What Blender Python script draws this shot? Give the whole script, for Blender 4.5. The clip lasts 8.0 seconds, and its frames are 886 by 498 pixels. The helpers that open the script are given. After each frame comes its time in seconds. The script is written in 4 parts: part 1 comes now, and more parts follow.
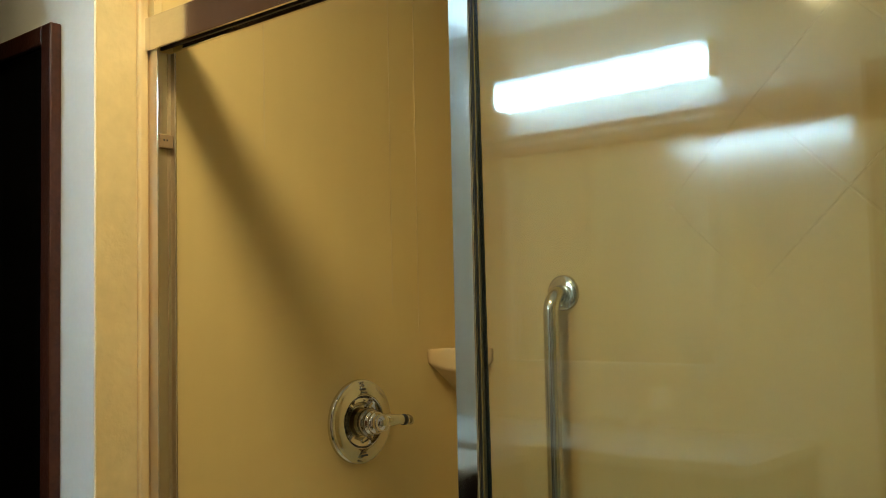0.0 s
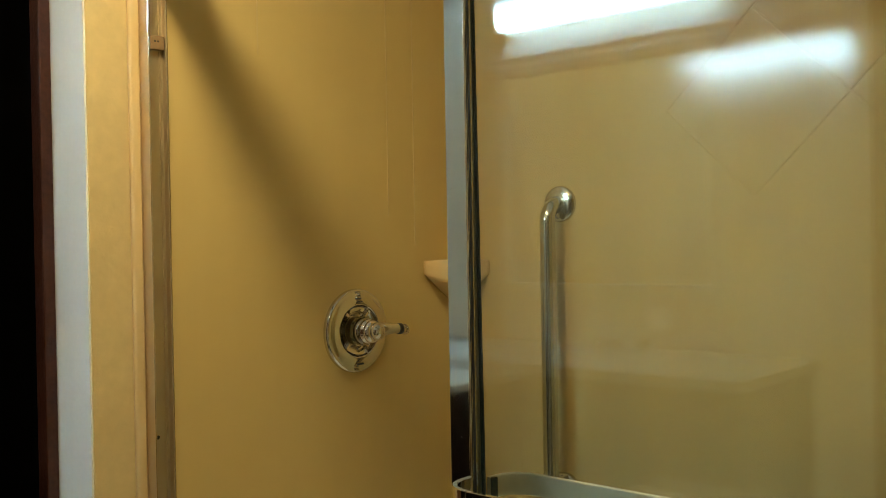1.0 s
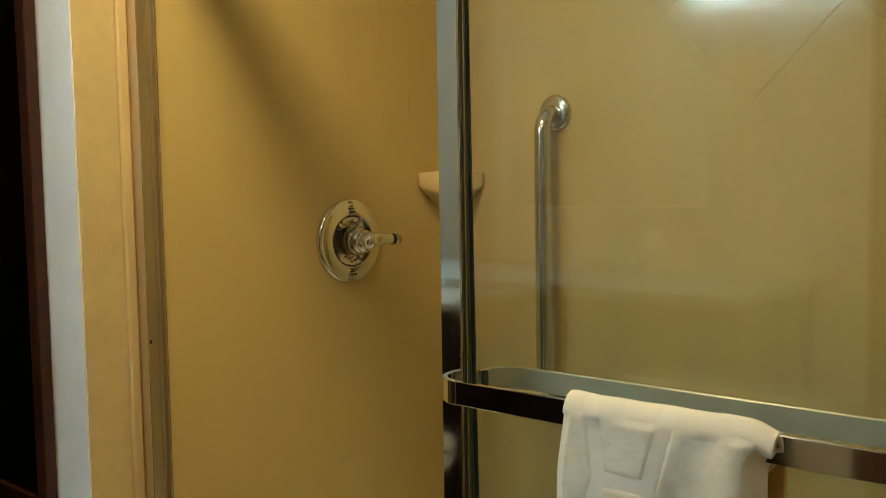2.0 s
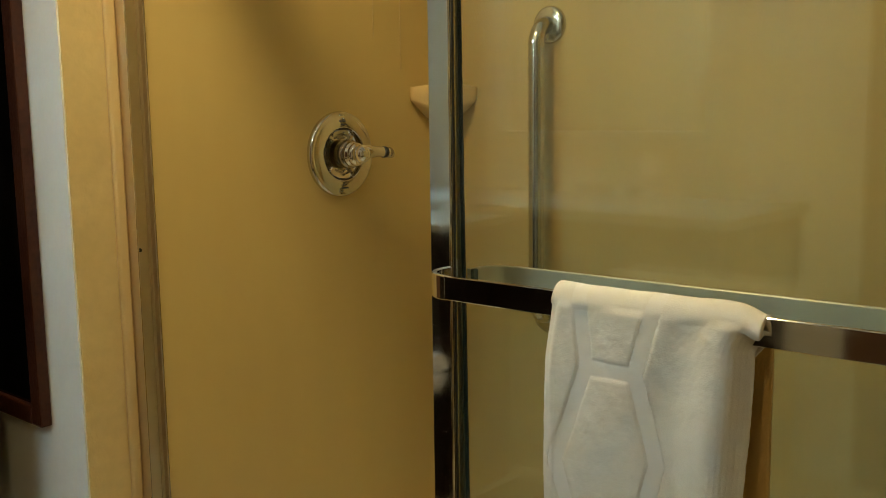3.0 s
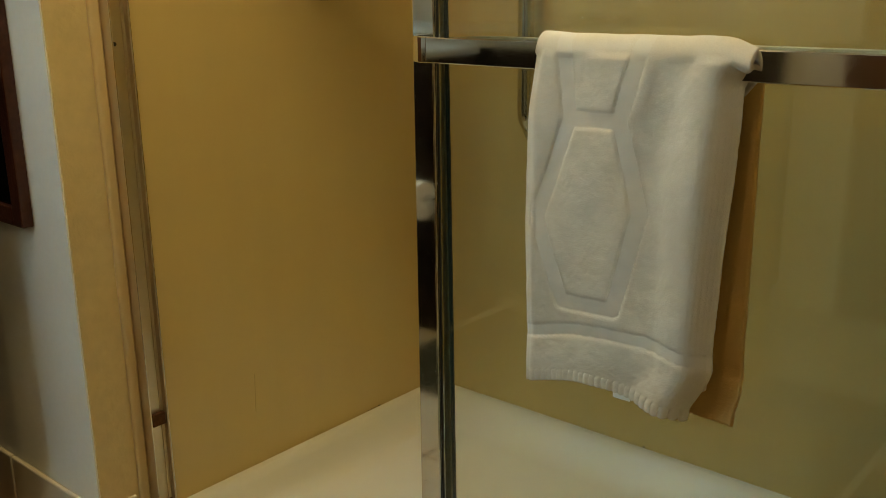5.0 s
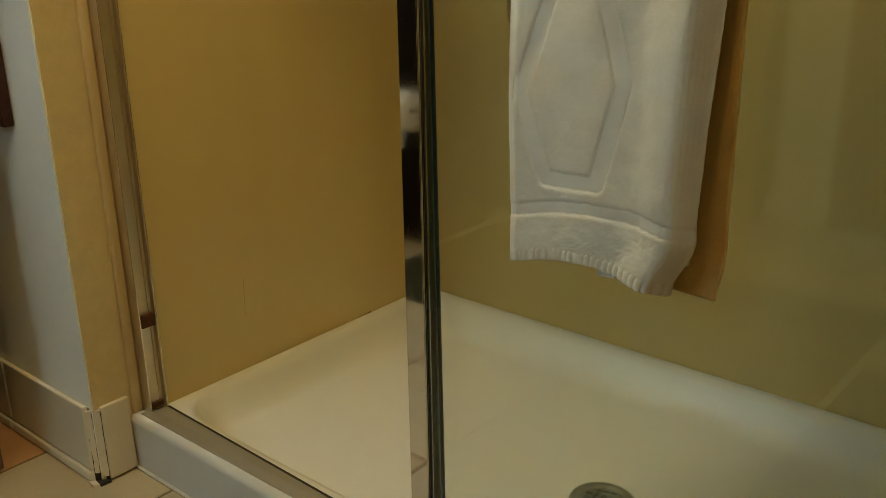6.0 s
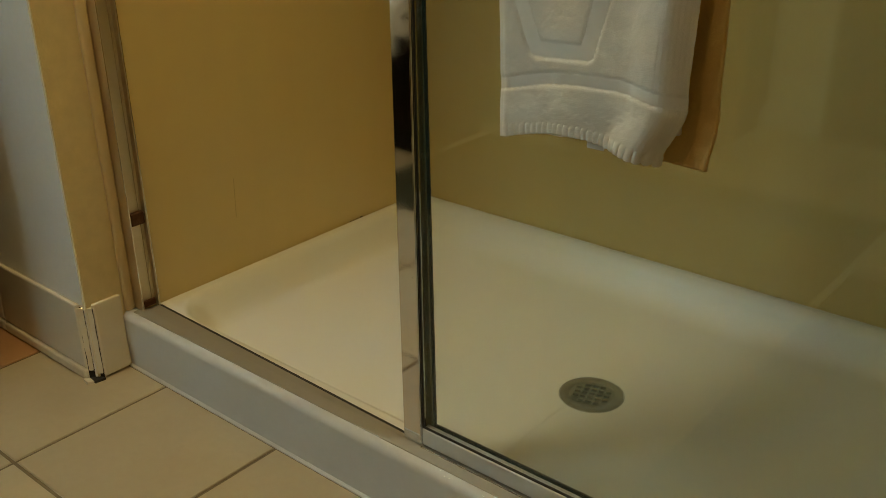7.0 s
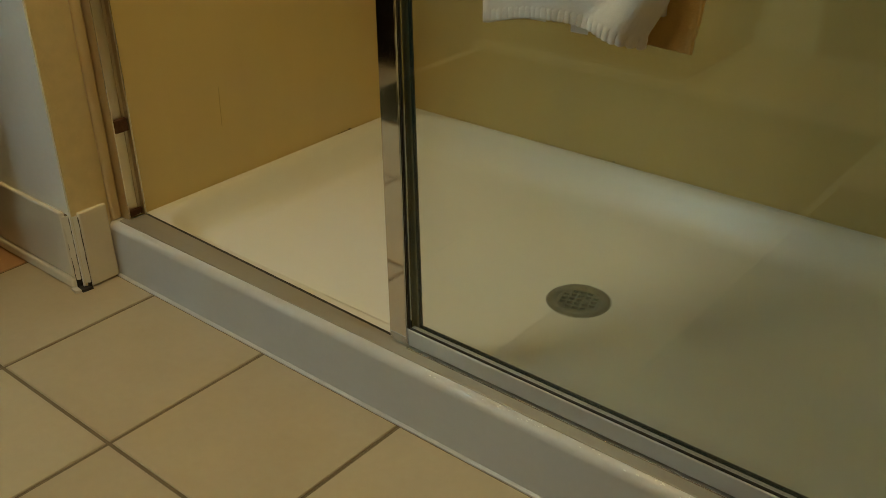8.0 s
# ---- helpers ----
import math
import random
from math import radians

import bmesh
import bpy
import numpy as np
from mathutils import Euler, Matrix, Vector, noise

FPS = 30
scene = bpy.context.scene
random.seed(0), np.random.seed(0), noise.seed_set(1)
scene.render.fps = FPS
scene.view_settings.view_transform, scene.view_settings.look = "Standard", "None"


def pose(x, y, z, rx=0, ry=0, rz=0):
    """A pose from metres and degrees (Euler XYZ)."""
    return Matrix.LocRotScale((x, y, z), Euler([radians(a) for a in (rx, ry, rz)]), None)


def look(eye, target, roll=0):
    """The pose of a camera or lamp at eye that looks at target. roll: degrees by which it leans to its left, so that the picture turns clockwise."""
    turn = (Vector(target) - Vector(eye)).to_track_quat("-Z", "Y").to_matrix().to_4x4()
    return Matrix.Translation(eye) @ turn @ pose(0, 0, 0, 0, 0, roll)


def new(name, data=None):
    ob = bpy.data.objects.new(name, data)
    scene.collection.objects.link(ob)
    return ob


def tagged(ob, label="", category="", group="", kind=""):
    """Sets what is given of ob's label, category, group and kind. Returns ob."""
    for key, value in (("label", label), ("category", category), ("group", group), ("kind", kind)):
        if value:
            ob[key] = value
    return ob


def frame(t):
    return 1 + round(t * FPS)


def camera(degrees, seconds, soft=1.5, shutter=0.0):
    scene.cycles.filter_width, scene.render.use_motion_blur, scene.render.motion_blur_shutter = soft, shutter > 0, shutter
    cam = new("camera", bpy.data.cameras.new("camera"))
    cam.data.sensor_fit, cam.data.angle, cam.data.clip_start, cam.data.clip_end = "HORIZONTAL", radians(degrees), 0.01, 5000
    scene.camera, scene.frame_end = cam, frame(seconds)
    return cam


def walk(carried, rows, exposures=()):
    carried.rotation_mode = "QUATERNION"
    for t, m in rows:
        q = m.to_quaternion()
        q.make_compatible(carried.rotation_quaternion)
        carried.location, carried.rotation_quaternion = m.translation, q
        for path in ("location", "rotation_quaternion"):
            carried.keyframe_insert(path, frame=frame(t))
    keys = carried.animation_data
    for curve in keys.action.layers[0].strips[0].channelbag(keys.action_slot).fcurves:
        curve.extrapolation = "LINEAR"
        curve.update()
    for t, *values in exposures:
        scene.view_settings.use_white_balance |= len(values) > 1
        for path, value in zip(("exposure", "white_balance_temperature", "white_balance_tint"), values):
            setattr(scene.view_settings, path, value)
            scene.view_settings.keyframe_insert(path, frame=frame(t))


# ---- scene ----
import itertools

cam = camera(49.6, 8.0, soft=0.6)
PATH = [
    (0, (1.445, -0.878, 1.346), (0.132, 0.626, 1.464), -1.2),
    (0.5, (1.451, -0.866, 1.317), (0.128, 0.633, 1.369), -1.1),
    (1, (1.446, -0.863, 1.293), (0.126, 0.64, 1.277), -1.0),
    (1.5, (1.443, -0.855, 1.265), (0.125, 0.647, 1.181), -1.0),
    (3, (1.445, -0.838, 1.185), (0.144, 0.655, 0.911), -0.8),
    (3.5, (1.446, -0.833, 1.155), (0.153, 0.654, 0.814), -0.8),
    (4, (1.448, -0.831, 1.127), (0.166, 0.648, 0.715), -0.8),
    (4.5, (1.448, -0.83, 1.095), (0.177, 0.639, 0.619), -0.7),
    (6, (1.463, -0.82, 1.009), (0.24, 0.608, 0.327), -0.9),
    (6.5, (1.468, -0.824, 0.981), (0.264, 0.586, 0.231), -0.9),
    (7, (1.476, -0.828, 0.953), (0.296, 0.564, 0.134), -0.8),
    (7.5, (1.482, -0.828, 0.931), (0.325, 0.542, 0.046), -0.8),
    (8, (1.494, -0.828, 0.908), (0.36, 0.521, -0.037), -0.8),
]

EXPOSURES = [(0, 0.22, 5620, 8), (1, 0.26, 5930, 8), (3, 0.22, 6300, 8), (4.5, 0.10, 6450, 8), (6, 0.0, 6750, 7), (8, -0.08, 6800, 7)]
walk(cam, [(t, look(eye, target, roll)) for t, eye, target, roll in PATH], EXPOSURES)

# ---- world: the room is closed, so almost nothing of it gets in ----
world = bpy.data.worlds.new("world")
scene.world = world
world.use_nodes = True
world.node_tree.nodes["Background"].inputs["Color"].default_value = (0.5, 0.55, 0.6, 1)
world.node_tree.nodes["Background"].inputs["Strength"].default_value = 0.05

VANITY_LIGHT = 86.0     # cool fluorescent tube behind an acrylic lens
CEILING_LIGHT = 118.0    # warm bulb in a ceiling globe

# ---- plan (metres): x along the kerb, y into the shower, z up ----
OPEN_W = 1.53           # width of the shower
BACK_Y = 0.825          # back wall of the shower
WALL_Y = -0.07          # face of the white wall beside the shower
RET_X = -0.02           # face of the return beside the door jamb
CURB_Z = 0.115
CEIL_Z = 2.44
VAN_Y = -2.12           # wall behind the vanity
TILE = 0.305
LENS_Z, LENS_H = 2.174, 0.064     # height of the vanity light, and half its lens
HEAD_Z = 1.795          # underside of the header rail


# ---- materials ----
def material(name, colour, rough=0.5, metal=0.0, spec=0.5, vary=0.0, scale=6.0, fine=0.0, fine_scale=120.0,
             bump=0.0, bump_scale=80.0, tint=None, coat=0.0, rough_vary=0.0, piece=0.0, streak=0.0, drip=0.0, specks=0.0):
    """A node material: base colour with large and small variation, fine relief and uneven gloss."""
    m = bpy.data.materials.new(name)
    m.use_nodes = True
    nt = m.node_tree
    b = nt.nodes["Principled BSDF"]
    b.inputs["Roughness"].default_value = rough
    b.inputs["Metallic"].default_value = metal
    b.inputs["Specular IOR Level"].default_value = spec
    b.inputs["Coat Weight"].default_value = coat
    b.inputs["Coat Roughness"].default_value = 0.08
    co = nt.nodes.new("ShaderNodeTexCoord")
    base = nt.nodes.new("ShaderNodeRGB")
    base.outputs[0].default_value = (*colour, 1)
    last = base.outputs[0]

    def noise_node(s, detail=4.0):
        n = nt.nodes.new("ShaderNodeTexNoise")
        n.inputs["Scale"].default_value = s
        n.inputs["Detail"].default_value = detail
        nt.links.new(co.outputs["Object"], n.inputs["Vector"])
        return n.outputs["Fac"]

    def mixed(kind, fac, a, second, lo, hi):
        ramp = nt.nodes.new("ShaderNodeMapRange")
        ramp.inputs["From Min"].default_value, ramp.inputs["From Max"].default_value = 0.3, 0.7
        ramp.inputs["To Min"].default_value, ramp.inputs["To Max"].default_value = lo, hi
        nt.links.new(fac, ramp.inputs["Value"])
        mx = nt.nodes.new("ShaderNodeMix")
        mx.data_type, mx.blend_type = "RGBA", kind
        nt.links.new(ramp.outputs[0], mx.inputs["Factor"])
        nt.links.new(a, mx.inputs["A"])
        mx.inputs["B"].default_value = (*second, 1)
        return mx.outputs["Result"]

    dark = tint or tuple(c * 0.55 for c in colour)
    if vary:
        last = mixed("MIX", noise_node(scale), last, dark, 0.0, vary)
    if fine:
        last = mixed("MIX", noise_node(fine_scale, 6.0), last, dark, 0.0, fine)
    if drip:
        dm = nt.nodes.new("ShaderNodeMapping")
        dm.inputs["Scale"].default_value = (9.0, 9.0, 0.9)
        nt.links.new(co.outputs["Object"], dm.inputs["Vector"])
        dn = nt.nodes.new("ShaderNodeTexNoise")
        dn.inputs["Scale"].default_value, dn.inputs["Detail"].default_value = 1.6, 5.0
        nt.links.new(dm.outputs[0], dn.inputs["Vector"])
        last = mixed("MIX", dn.outputs["Fac"], last, dark, 0.0, drip)
    if piece:
        info = nt.nodes.new("ShaderNodeObjectInfo")
        last = mixed("MIX", info.outputs["Random"], last, dark, 0.0, piece)
    if specks:
        sn = nt.nodes.new("ShaderNodeTexNoise")
        sn.inputs["Scale"].default_value, sn.inputs["Detail"].default_value = specks, 1.0
        nt.links.new(co.outputs["Object"], sn.inputs["Vector"])
        cut = nt.nodes.new("ShaderNodeMapRange")
        cut.inputs["From Min"].default_value, cut.inputs["From Max"].default_value = 0.74, 0.78
        nt.links.new(sn.outputs["Fac"], cut.inputs["Value"])
        sm = nt.nodes.new("ShaderNodeMix")
        sm.data_type = "RGBA"
        nt.links.new(cut.outputs[0], sm.inputs["Factor"])
        nt.links.new(last, sm.inputs["A"])
        sm.inputs["B"].default_value = (0.72, 0.68, 0.58, 1)
        last = sm.outputs["Result"]
        hide = nt.nodes.new("ShaderNodeMapRange")
        hide.inputs["To Min"].default_value, hide.inputs["To Max"].default_value = metal, 0.0
        nt.links.new(cut.outputs[0], hide.inputs["Value"])
        nt.links.new(hide.outputs[0], b.inputs["Metallic"])
    nt.links.new(last, b.inputs["Base Color"])
    if rough_vary:
        r = nt.nodes.new("ShaderNodeMapRange")
        r.inputs["From Min"].default_value, r.inputs["From Max"].default_value = 0.3, 0.7
        r.inputs["To Min"].default_value, r.inputs["To Max"].default_value = rough, rough + rough_vary
        nt.links.new(noise_node(scale * 2.3), r.inputs["Value"])
        nt.links.new(r.outputs[0], b.inputs["Roughness"])
    if streak:
        mp = nt.nodes.new("ShaderNodeMapping")
        mp.inputs["Scale"].default_value = (260, 260, 90)
        nt.links.new(co.outputs["Object"], mp.inputs["Vector"])
        sn = nt.nodes.new("ShaderNodeTexNoise")
        sn.inputs["Scale"].default_value, sn.inputs["Detail"].default_value = 1.0, 2.0
        nt.links.new(mp.outputs[0], sn.inputs["Vector"])
        drops = nt.nodes.new("ShaderNodeMapRange")
        drops.inputs["From Min"].default_value, drops.inputs["From Max"].default_value = 0.66, 0.74
        nt.links.new(sn.outputs["Fac"], drops.inputs["Value"])
        sb = nt.nodes.new("ShaderNodeBump")
        sb.inputs["Strength"].default_value, sb.inputs["Distance"].default_value = streak, 0.0012
        nt.links.new(drops.outputs[0], sb.inputs["Height"])
        wave = nt.nodes.new("ShaderNodeBump")
        wave.inputs["Strength"].default_value, wave.inputs["Distance"].default_value = 0.12, 0.004
        nt.links.new(noise_node(11.0, 2.0), wave.inputs["Height"])
        nt.links.new(wave.outputs[0], sb.inputs["Normal"])
        nt.links.new(sb.outputs[0], b.inputs["Normal"])
    elif bump:
        bp = nt.nodes.new("ShaderNodeBump")
        bp.inputs["Strength"].default_value = bump
        bp.inputs["Distance"].default_value = 0.002
        nt.links.new(noise_node(bump_scale, 3.0), bp.inputs["Height"])
        nt.links.new(bp.outputs[0], b.inputs["Normal"])
    return m


def glowing(name, colour, strength):
    m = bpy.data.materials.new(name)
    m.use_nodes = True
    b = m.node_tree.nodes["Principled BSDF"]
    b.inputs["Base Color"].default_value = (0.8, 0.8, 0.8, 1)
    b.inputs["Emission Color"].default_value = (*colour, 1)
    b.inputs["Emission Strength"].default_value = strength
    return m


def lens_glow():
    """Acrylic lens over a fluorescent tube: brightest along the tube, bluer and dimmer towards its upper and lower edge."""
    m = glowing("vanity_lens_glow", (0.63, 0.90, 1.0), 1.0)
    nt = m.node_tree
    co = nt.nodes.new("ShaderNodeTexCoord")
    split = nt.nodes.new("ShaderNodeSeparateXYZ")
    nt.links.new(co.outputs["Object"], split.inputs[0])
    off = nt.nodes.new("ShaderNodeMapRange")
    off.clamp = False
    off.inputs["From Min"].default_value, off.inputs["From Max"].default_value = LENS_Z - 0.012, LENS_Z + LENS_H - 0.006
    nt.links.new(split.outputs["Z"], off.inputs["Value"])
    last = off.outputs[0]
    for kind, first, second in (("MULTIPLY", None, None), ("SUBTRACT", 1.0, None), ("MAXIMUM", None, 0.0), ("POWER", None, 2.5), ("MULTIPLY_ADD", None, VANITY_LIGHT)):
        n = nt.nodes.new("ShaderNodeMath")
        n.operation = kind
        slots = [n.inputs[0], n.inputs[1]]
        if first is not None:
            slots[0].default_value = first
            nt.links.new(last, slots[1])
        else:
            nt.links.new(last, slots[0])
            if second is None:
                nt.links.new(last, slots[1])
            else:
                slots[1].default_value = second
        if kind == "MULTIPLY_ADD":
            n.inputs[2].default_value = 5.0
        last = n.outputs[0]
    nt.links.new(last, nt.nodes["Principled BSDF"].inputs["Emission Strength"])
    return m


def glass_material():
    """Clear door glass, faintly green: each face lets light through and mirrors more at a slant; a green haze of
    reflected light is painted in.
    """
    m = bpy.data.materials.new("door_glass")
    m.use_nodes = True
    nt = m.node_tree
    nt.nodes.remove(nt.nodes["Principled BSDF"])
    clear = nt.nodes.new("ShaderNodeBsdfTransparent")
    clear.inputs["Color"].default_value = (0.984, 0.989, 0.976, 1)
    gloss = nt.nodes.new("ShaderNodeBsdfGlossy")
    gloss.inputs["Roughness"].default_value = 0.0
    gloss.inputs["Color"].default_value = (0.90, 0.97, 1.0, 1)
    weight = nt.nodes.new("ShaderNodeLayerWeight")
    power = nt.nodes.new("ShaderNodeMath")
    power.operation = "POWER"
    power.inputs[1].default_value = 5.0
    nt.links.new(weight.outputs["Facing"], power.inputs[0])
    share = nt.nodes.new("ShaderNodeMath")
    share.operation = "MULTIPLY_ADD"
    share.inputs[1].default_value, share.inputs[2].default_value = 0.95, 0.041
    nt.links.new(power.outputs[0], share.inputs[0])
    pane = nt.nodes.new("ShaderNodeMixShader")
    nt.links.new(share.outputs[0], pane.inputs[0])
    nt.links.new(clear.outputs[0], pane.inputs[1])
    nt.links.new(gloss.outputs[0], pane.inputs[2])
    # diffuse haze painted in for reflected room light, denser low and right
    haze = nt.nodes.new("ShaderNodeBsdfDiffuse")
    haze.inputs["Color"].default_value = (0.38, 0.70, 0.52, 1)
    co = nt.nodes.new("ShaderNodeTexCoord")
    n = nt.nodes.new("ShaderNodeTexNoise")
    n.inputs["Scale"].default_value, n.inputs["Detail"].default_value = 5.0, 5.0
    nt.links.new(co.outputs["Object"], n.inputs["Vector"])
    r = nt.nodes.new("ShaderNodeMapRange")
    r.inputs["From Min"].default_value, r.inputs["From Max"].default_value = 0.3, 0.75
    r.inputs["To Min"].default_value, r.inputs["To Max"].default_value = 0.016, 0.030
    nt.links.new(n.outputs["Fac"], r.inputs["Value"])
    split = nt.nodes.new("ShaderNodeSeparateXYZ")
    nt.links.new(co.outputs["Object"], split.inputs[0])
    low = nt.nodes.new("ShaderNodeMapRange")
    low.interpolation_type = "SMOOTHSTEP"
    low.inputs["From Min"].default_value, low.inputs["From Max"].default_value = 0.75, 1.15
    low.inputs["To Min"].default_value, low.inputs["To Max"].default_value = 1.15, 0.42
    nt.links.new(split.outputs["Z"], low.inputs["Value"])
    amount = nt.nodes.new("ShaderNodeMath")
    amount.operation = "MULTIPLY"
    nt.links.new(r.outputs[0], amount.inputs[0])
    rightward = nt.nodes.new("ShaderNodeMapRange")
    rightward.interpolation_type = "SMOOTHSTEP"
    rightward.inputs["From Min"].default_value, rightward.inputs["From Max"].default_value = 0.74, 1.05
    rightward.inputs["To Min"].default_value, rightward.inputs["To Max"].default_value = 0.55, 1.0
    nt.links.new(split.outputs["X"], rightward.inputs["Value"])
    both = nt.nodes.new("ShaderNodeMath")
    both.operation = "MULTIPLY"
    nt.links.new(low.outputs[0], both.inputs[0])
    nt.links.new(rightward.outputs[0], both.inputs[1])
    nt.links.new(both.outputs[0], amount.inputs[1])
    mix = nt.nodes.new("ShaderNodeMixShader")
    nt.links.new(amount.outputs[0], mix.inputs[0])
    nt.links.new(pane.outputs[0], mix.inputs[1])
    nt.links.new(haze.outputs[0], mix.inputs[2])
    nt.links.new(mix.outputs[0], nt.nodes["Material Output"].inputs["Surface"])
    return m


# brown for unseen walls only, set to cut bounced light
PAINT_BROWN = material("bounce_cutting_brown", (0.46, 0.35, 0.22), 0.6, vary=0.15, scale=3, fine=0.1, bump=0.3, bump_scale=90)
PAINT_GREY = material("pale_wall_paint", (0.62, 0.60, 0.54), 0.6, vary=0.08, scale=3, fine=0.06, bump=0.3, bump_scale=90)
PAINT_WHITE = material("white_wall_paint", (0.86, 0.845, 0.785), 0.6, vary=0.08, scale=3, fine=0.06, bump=0.35, bump_scale=90)
PAINT_TAN = material("tan_wall_paint", (0.72, 0.575, 0.305), 0.42, vary=0.22, scale=16, fine=0.18, fine_scale=48, bump=0.9, bump_scale=65)
CEILING = material("ceiling_paint", (0.75, 0.74, 0.71), 0.8, vary=0.05, bump=0.3, bump_scale=150)
# lighter copy of the surround colour, makes up for weak light on this wall
SIDE_PANEL = material("brightened_satin_panel", (0.665, 0.515, 0.222), 0.29, spec=0.45, vary=0.08, scale=1.4, drip=0.10, tint=(0.50, 0.37, 0.14), fine=0.03, fine_scale=40)
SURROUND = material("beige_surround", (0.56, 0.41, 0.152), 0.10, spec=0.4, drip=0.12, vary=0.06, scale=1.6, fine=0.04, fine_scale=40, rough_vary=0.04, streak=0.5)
JOINT = material("pale_joint", (0.66, 0.52, 0.25), 0.35, vary=0.1, scale=20)
SEAM = material("surround_seam", (0.55, 0.40, 0.148), 0.12, vary=0.1, scale=20)
BEAD = material("tan_trim", (0.66, 0.50, 0.26), 0.35, vary=0.12, scale=12)
CREAM = material("cream_soap_ledge", (0.70, 0.53, 0.27), 0.25, vary=0.1, scale=12)
PAN = material("white_acrylic_pan", (0.74, 0.745, 0.685), 0.28, vary=0.1, scale=4, fine=0.04, fine_scale=70, tint=(0.66, 0.56, 0.38), rough_vary=0.15)
VALVE = material("polished_valve_chrome", (0.74, 0.73, 0.70), 0.04, 1.0, vary=0.2, scale=30, tint=(0.34, 0.33, 0.30), rough_vary=0.05)
# darker chrome: the room's dark reflections are put into its colour
DARKENED_CHROME = material("darkened_chrome", (0.42, 0.40, 0.36), 0.06, 1.0, vary=0.5, scale=60, tint=(0.04, 0.035, 0.03))
STILE_CHROME = material("spotted_chrome", (0.80, 0.79, 0.77), 0.035, 1.0, vary=0.12, scale=14, tint=(0.55, 0.53, 0.5), rough_vary=0.05, specks=300.0)
CHROME = material("polished_chrome", (0.80, 0.79, 0.77), 0.03, 1.0, vary=0.1, scale=14, tint=(0.55, 0.53, 0.5), rough_vary=0.05)
ALU = material("bright_aluminium", (0.74, 0.72, 0.68), 0.08, 1.0, vary=0.08, scale=5, fine=0.04, fine_scale=60, tint=(0.42, 0.36, 0.28), rough_vary=0.05)
JAMB_METAL = material("satin_jamb_metal", (0.68, 0.59, 0.43), 0.36, 1.0, vary=0.10, scale=7, fine=0.08, fine_scale=70, tint=(0.46, 0.38, 0.27), rough_vary=0.12)
TRACK = material("dull_aluminium", (0.37, 0.345, 0.285), 0.5, 0.5, vary=0.2, scale=7, fine=0.08, fine_scale=70, tint=(0.28, 0.24, 0.18), rough_vary=0.1)
RAIL = material("speckled_rail_metal", (0.60, 0.60, 0.58), 0.55, 0.5, vary=0.15, scale=9, fine=0.10, fine_scale=90, tint=(0.44, 0.40, 0.33), rough_vary=0.12)
INNER_BAR = material("satin_bar_metal", (0.80, 0.77, 0.64), 0.36, 0.5, vary=0.08, scale=8)
# same acrylic as the pan; the greyer colour stands in for dimmer light
KERB = material("dimmed_white_kerb", (0.58, 0.565, 0.535), 0.30, vary=0.12, scale=5, fine=0.05, fine_scale=80, rough_vary=0.12)
STEEL = material("satin_steel", (0.62, 0.60, 0.52), 0.19, 1.0, vary=0.1, scale=20, bump=0.04, bump_scale=300)
# flat dark olive in place of chrome on the rear door's stiles
OLIVE_STILE = material("dark_olive_stile", (0.20, 0.16, 0.075), 0.38, 0.35, vary=0.25, scale=9, fine=0.1, tint=(0.07, 0.06, 0.03))
MAT = material("matte_dark_brown", (0.05, 0.045, 0.025), 0.95, spec=0.1, vary=0.3, scale=20, fine=0.3, fine_scale=300, bump=0.8, bump_scale=400)
GASKET = material("black_gasket", (0.012, 0.011, 0.010), 0.45, vary=0.2)
RUST = material("rusty_bumper", (0.11, 0.05, 0.025), 0.85, spec=0.1, vary=0.6, scale=60, tint=(0.02, 0.012, 0.01), bump=0.5, bump_scale=200)
RUSTY = material("brown_stain", (0.52, 0.38, 0.14), 0.5, vary=0.4, scale=60)
CLIP = material("tan_bumper", (0.30, 0.20, 0.10), 0.6, vary=0.4, scale=60)
FLOOR_TILE = material("beige_floor_tile", (0.51, 0.43, 0.285), 0.38, vary=0.22, scale=5, fine=0.1, fine_scale=60, tint=(0.30, 0.21, 0.12), bump=0.12, bump_scale=30, piece=0.25, rough_vary=0.15)
HALL_TILE = material("rust_floor_tile", (0.46, 0.25, 0.12), 0.5, vary=0.3, scale=7, fine=0.15, bump=0.12, bump_scale=30)
BASE_TILE = material("cream_base_tile", (0.74, 0.67, 0.53), 0.25, vary=0.15, scale=8, fine=0.06, piece=0.12)
GROUT = material("brown_grout", (0.18, 0.135, 0.075), 0.9, vary=0.4, scale=20, bump=0.6, bump_scale=250)
DIRTY = material("dark_caulk", (0.02, 0.015, 0.01), 0.8, vary=0.4, scale=50)
WOOD = material("dark_mahogany", (0.022, 0.006, 0.004), 0.32, spec=0.35, vary=0.45, scale=18, fine=0.55, fine_scale=110, tint=(0.075, 0.024, 0.012), bump=0.3, bump_scale=160)
CABINET = material("dark_cabinet_wood", (0.012, 0.006, 0.004), 0.5, spec=0.2, vary=0.4, scale=9, fine=0.3)
DOOR_WOOD = material("brown_door_wood", (0.13, 0.06, 0.03), 0.4, vary=0.4, scale=5, fine=0.3)
DARK_GLASS = material("black_glass", (0.004, 0.004, 0.004), 0.05, spec=0.3)
MIRROR = material("mirror_silver", (0.86, 0.87, 0.86), 0.01, 1.0)
TOWEL = material("white_terry", (0.73, 0.695, 0.61), 0.95, spec=0.1, vary=0.20, scale=45, fine=0.26, fine_scale=900, tint=(0.48, 0.44, 0.37), bump=0.18, bump_scale=620)
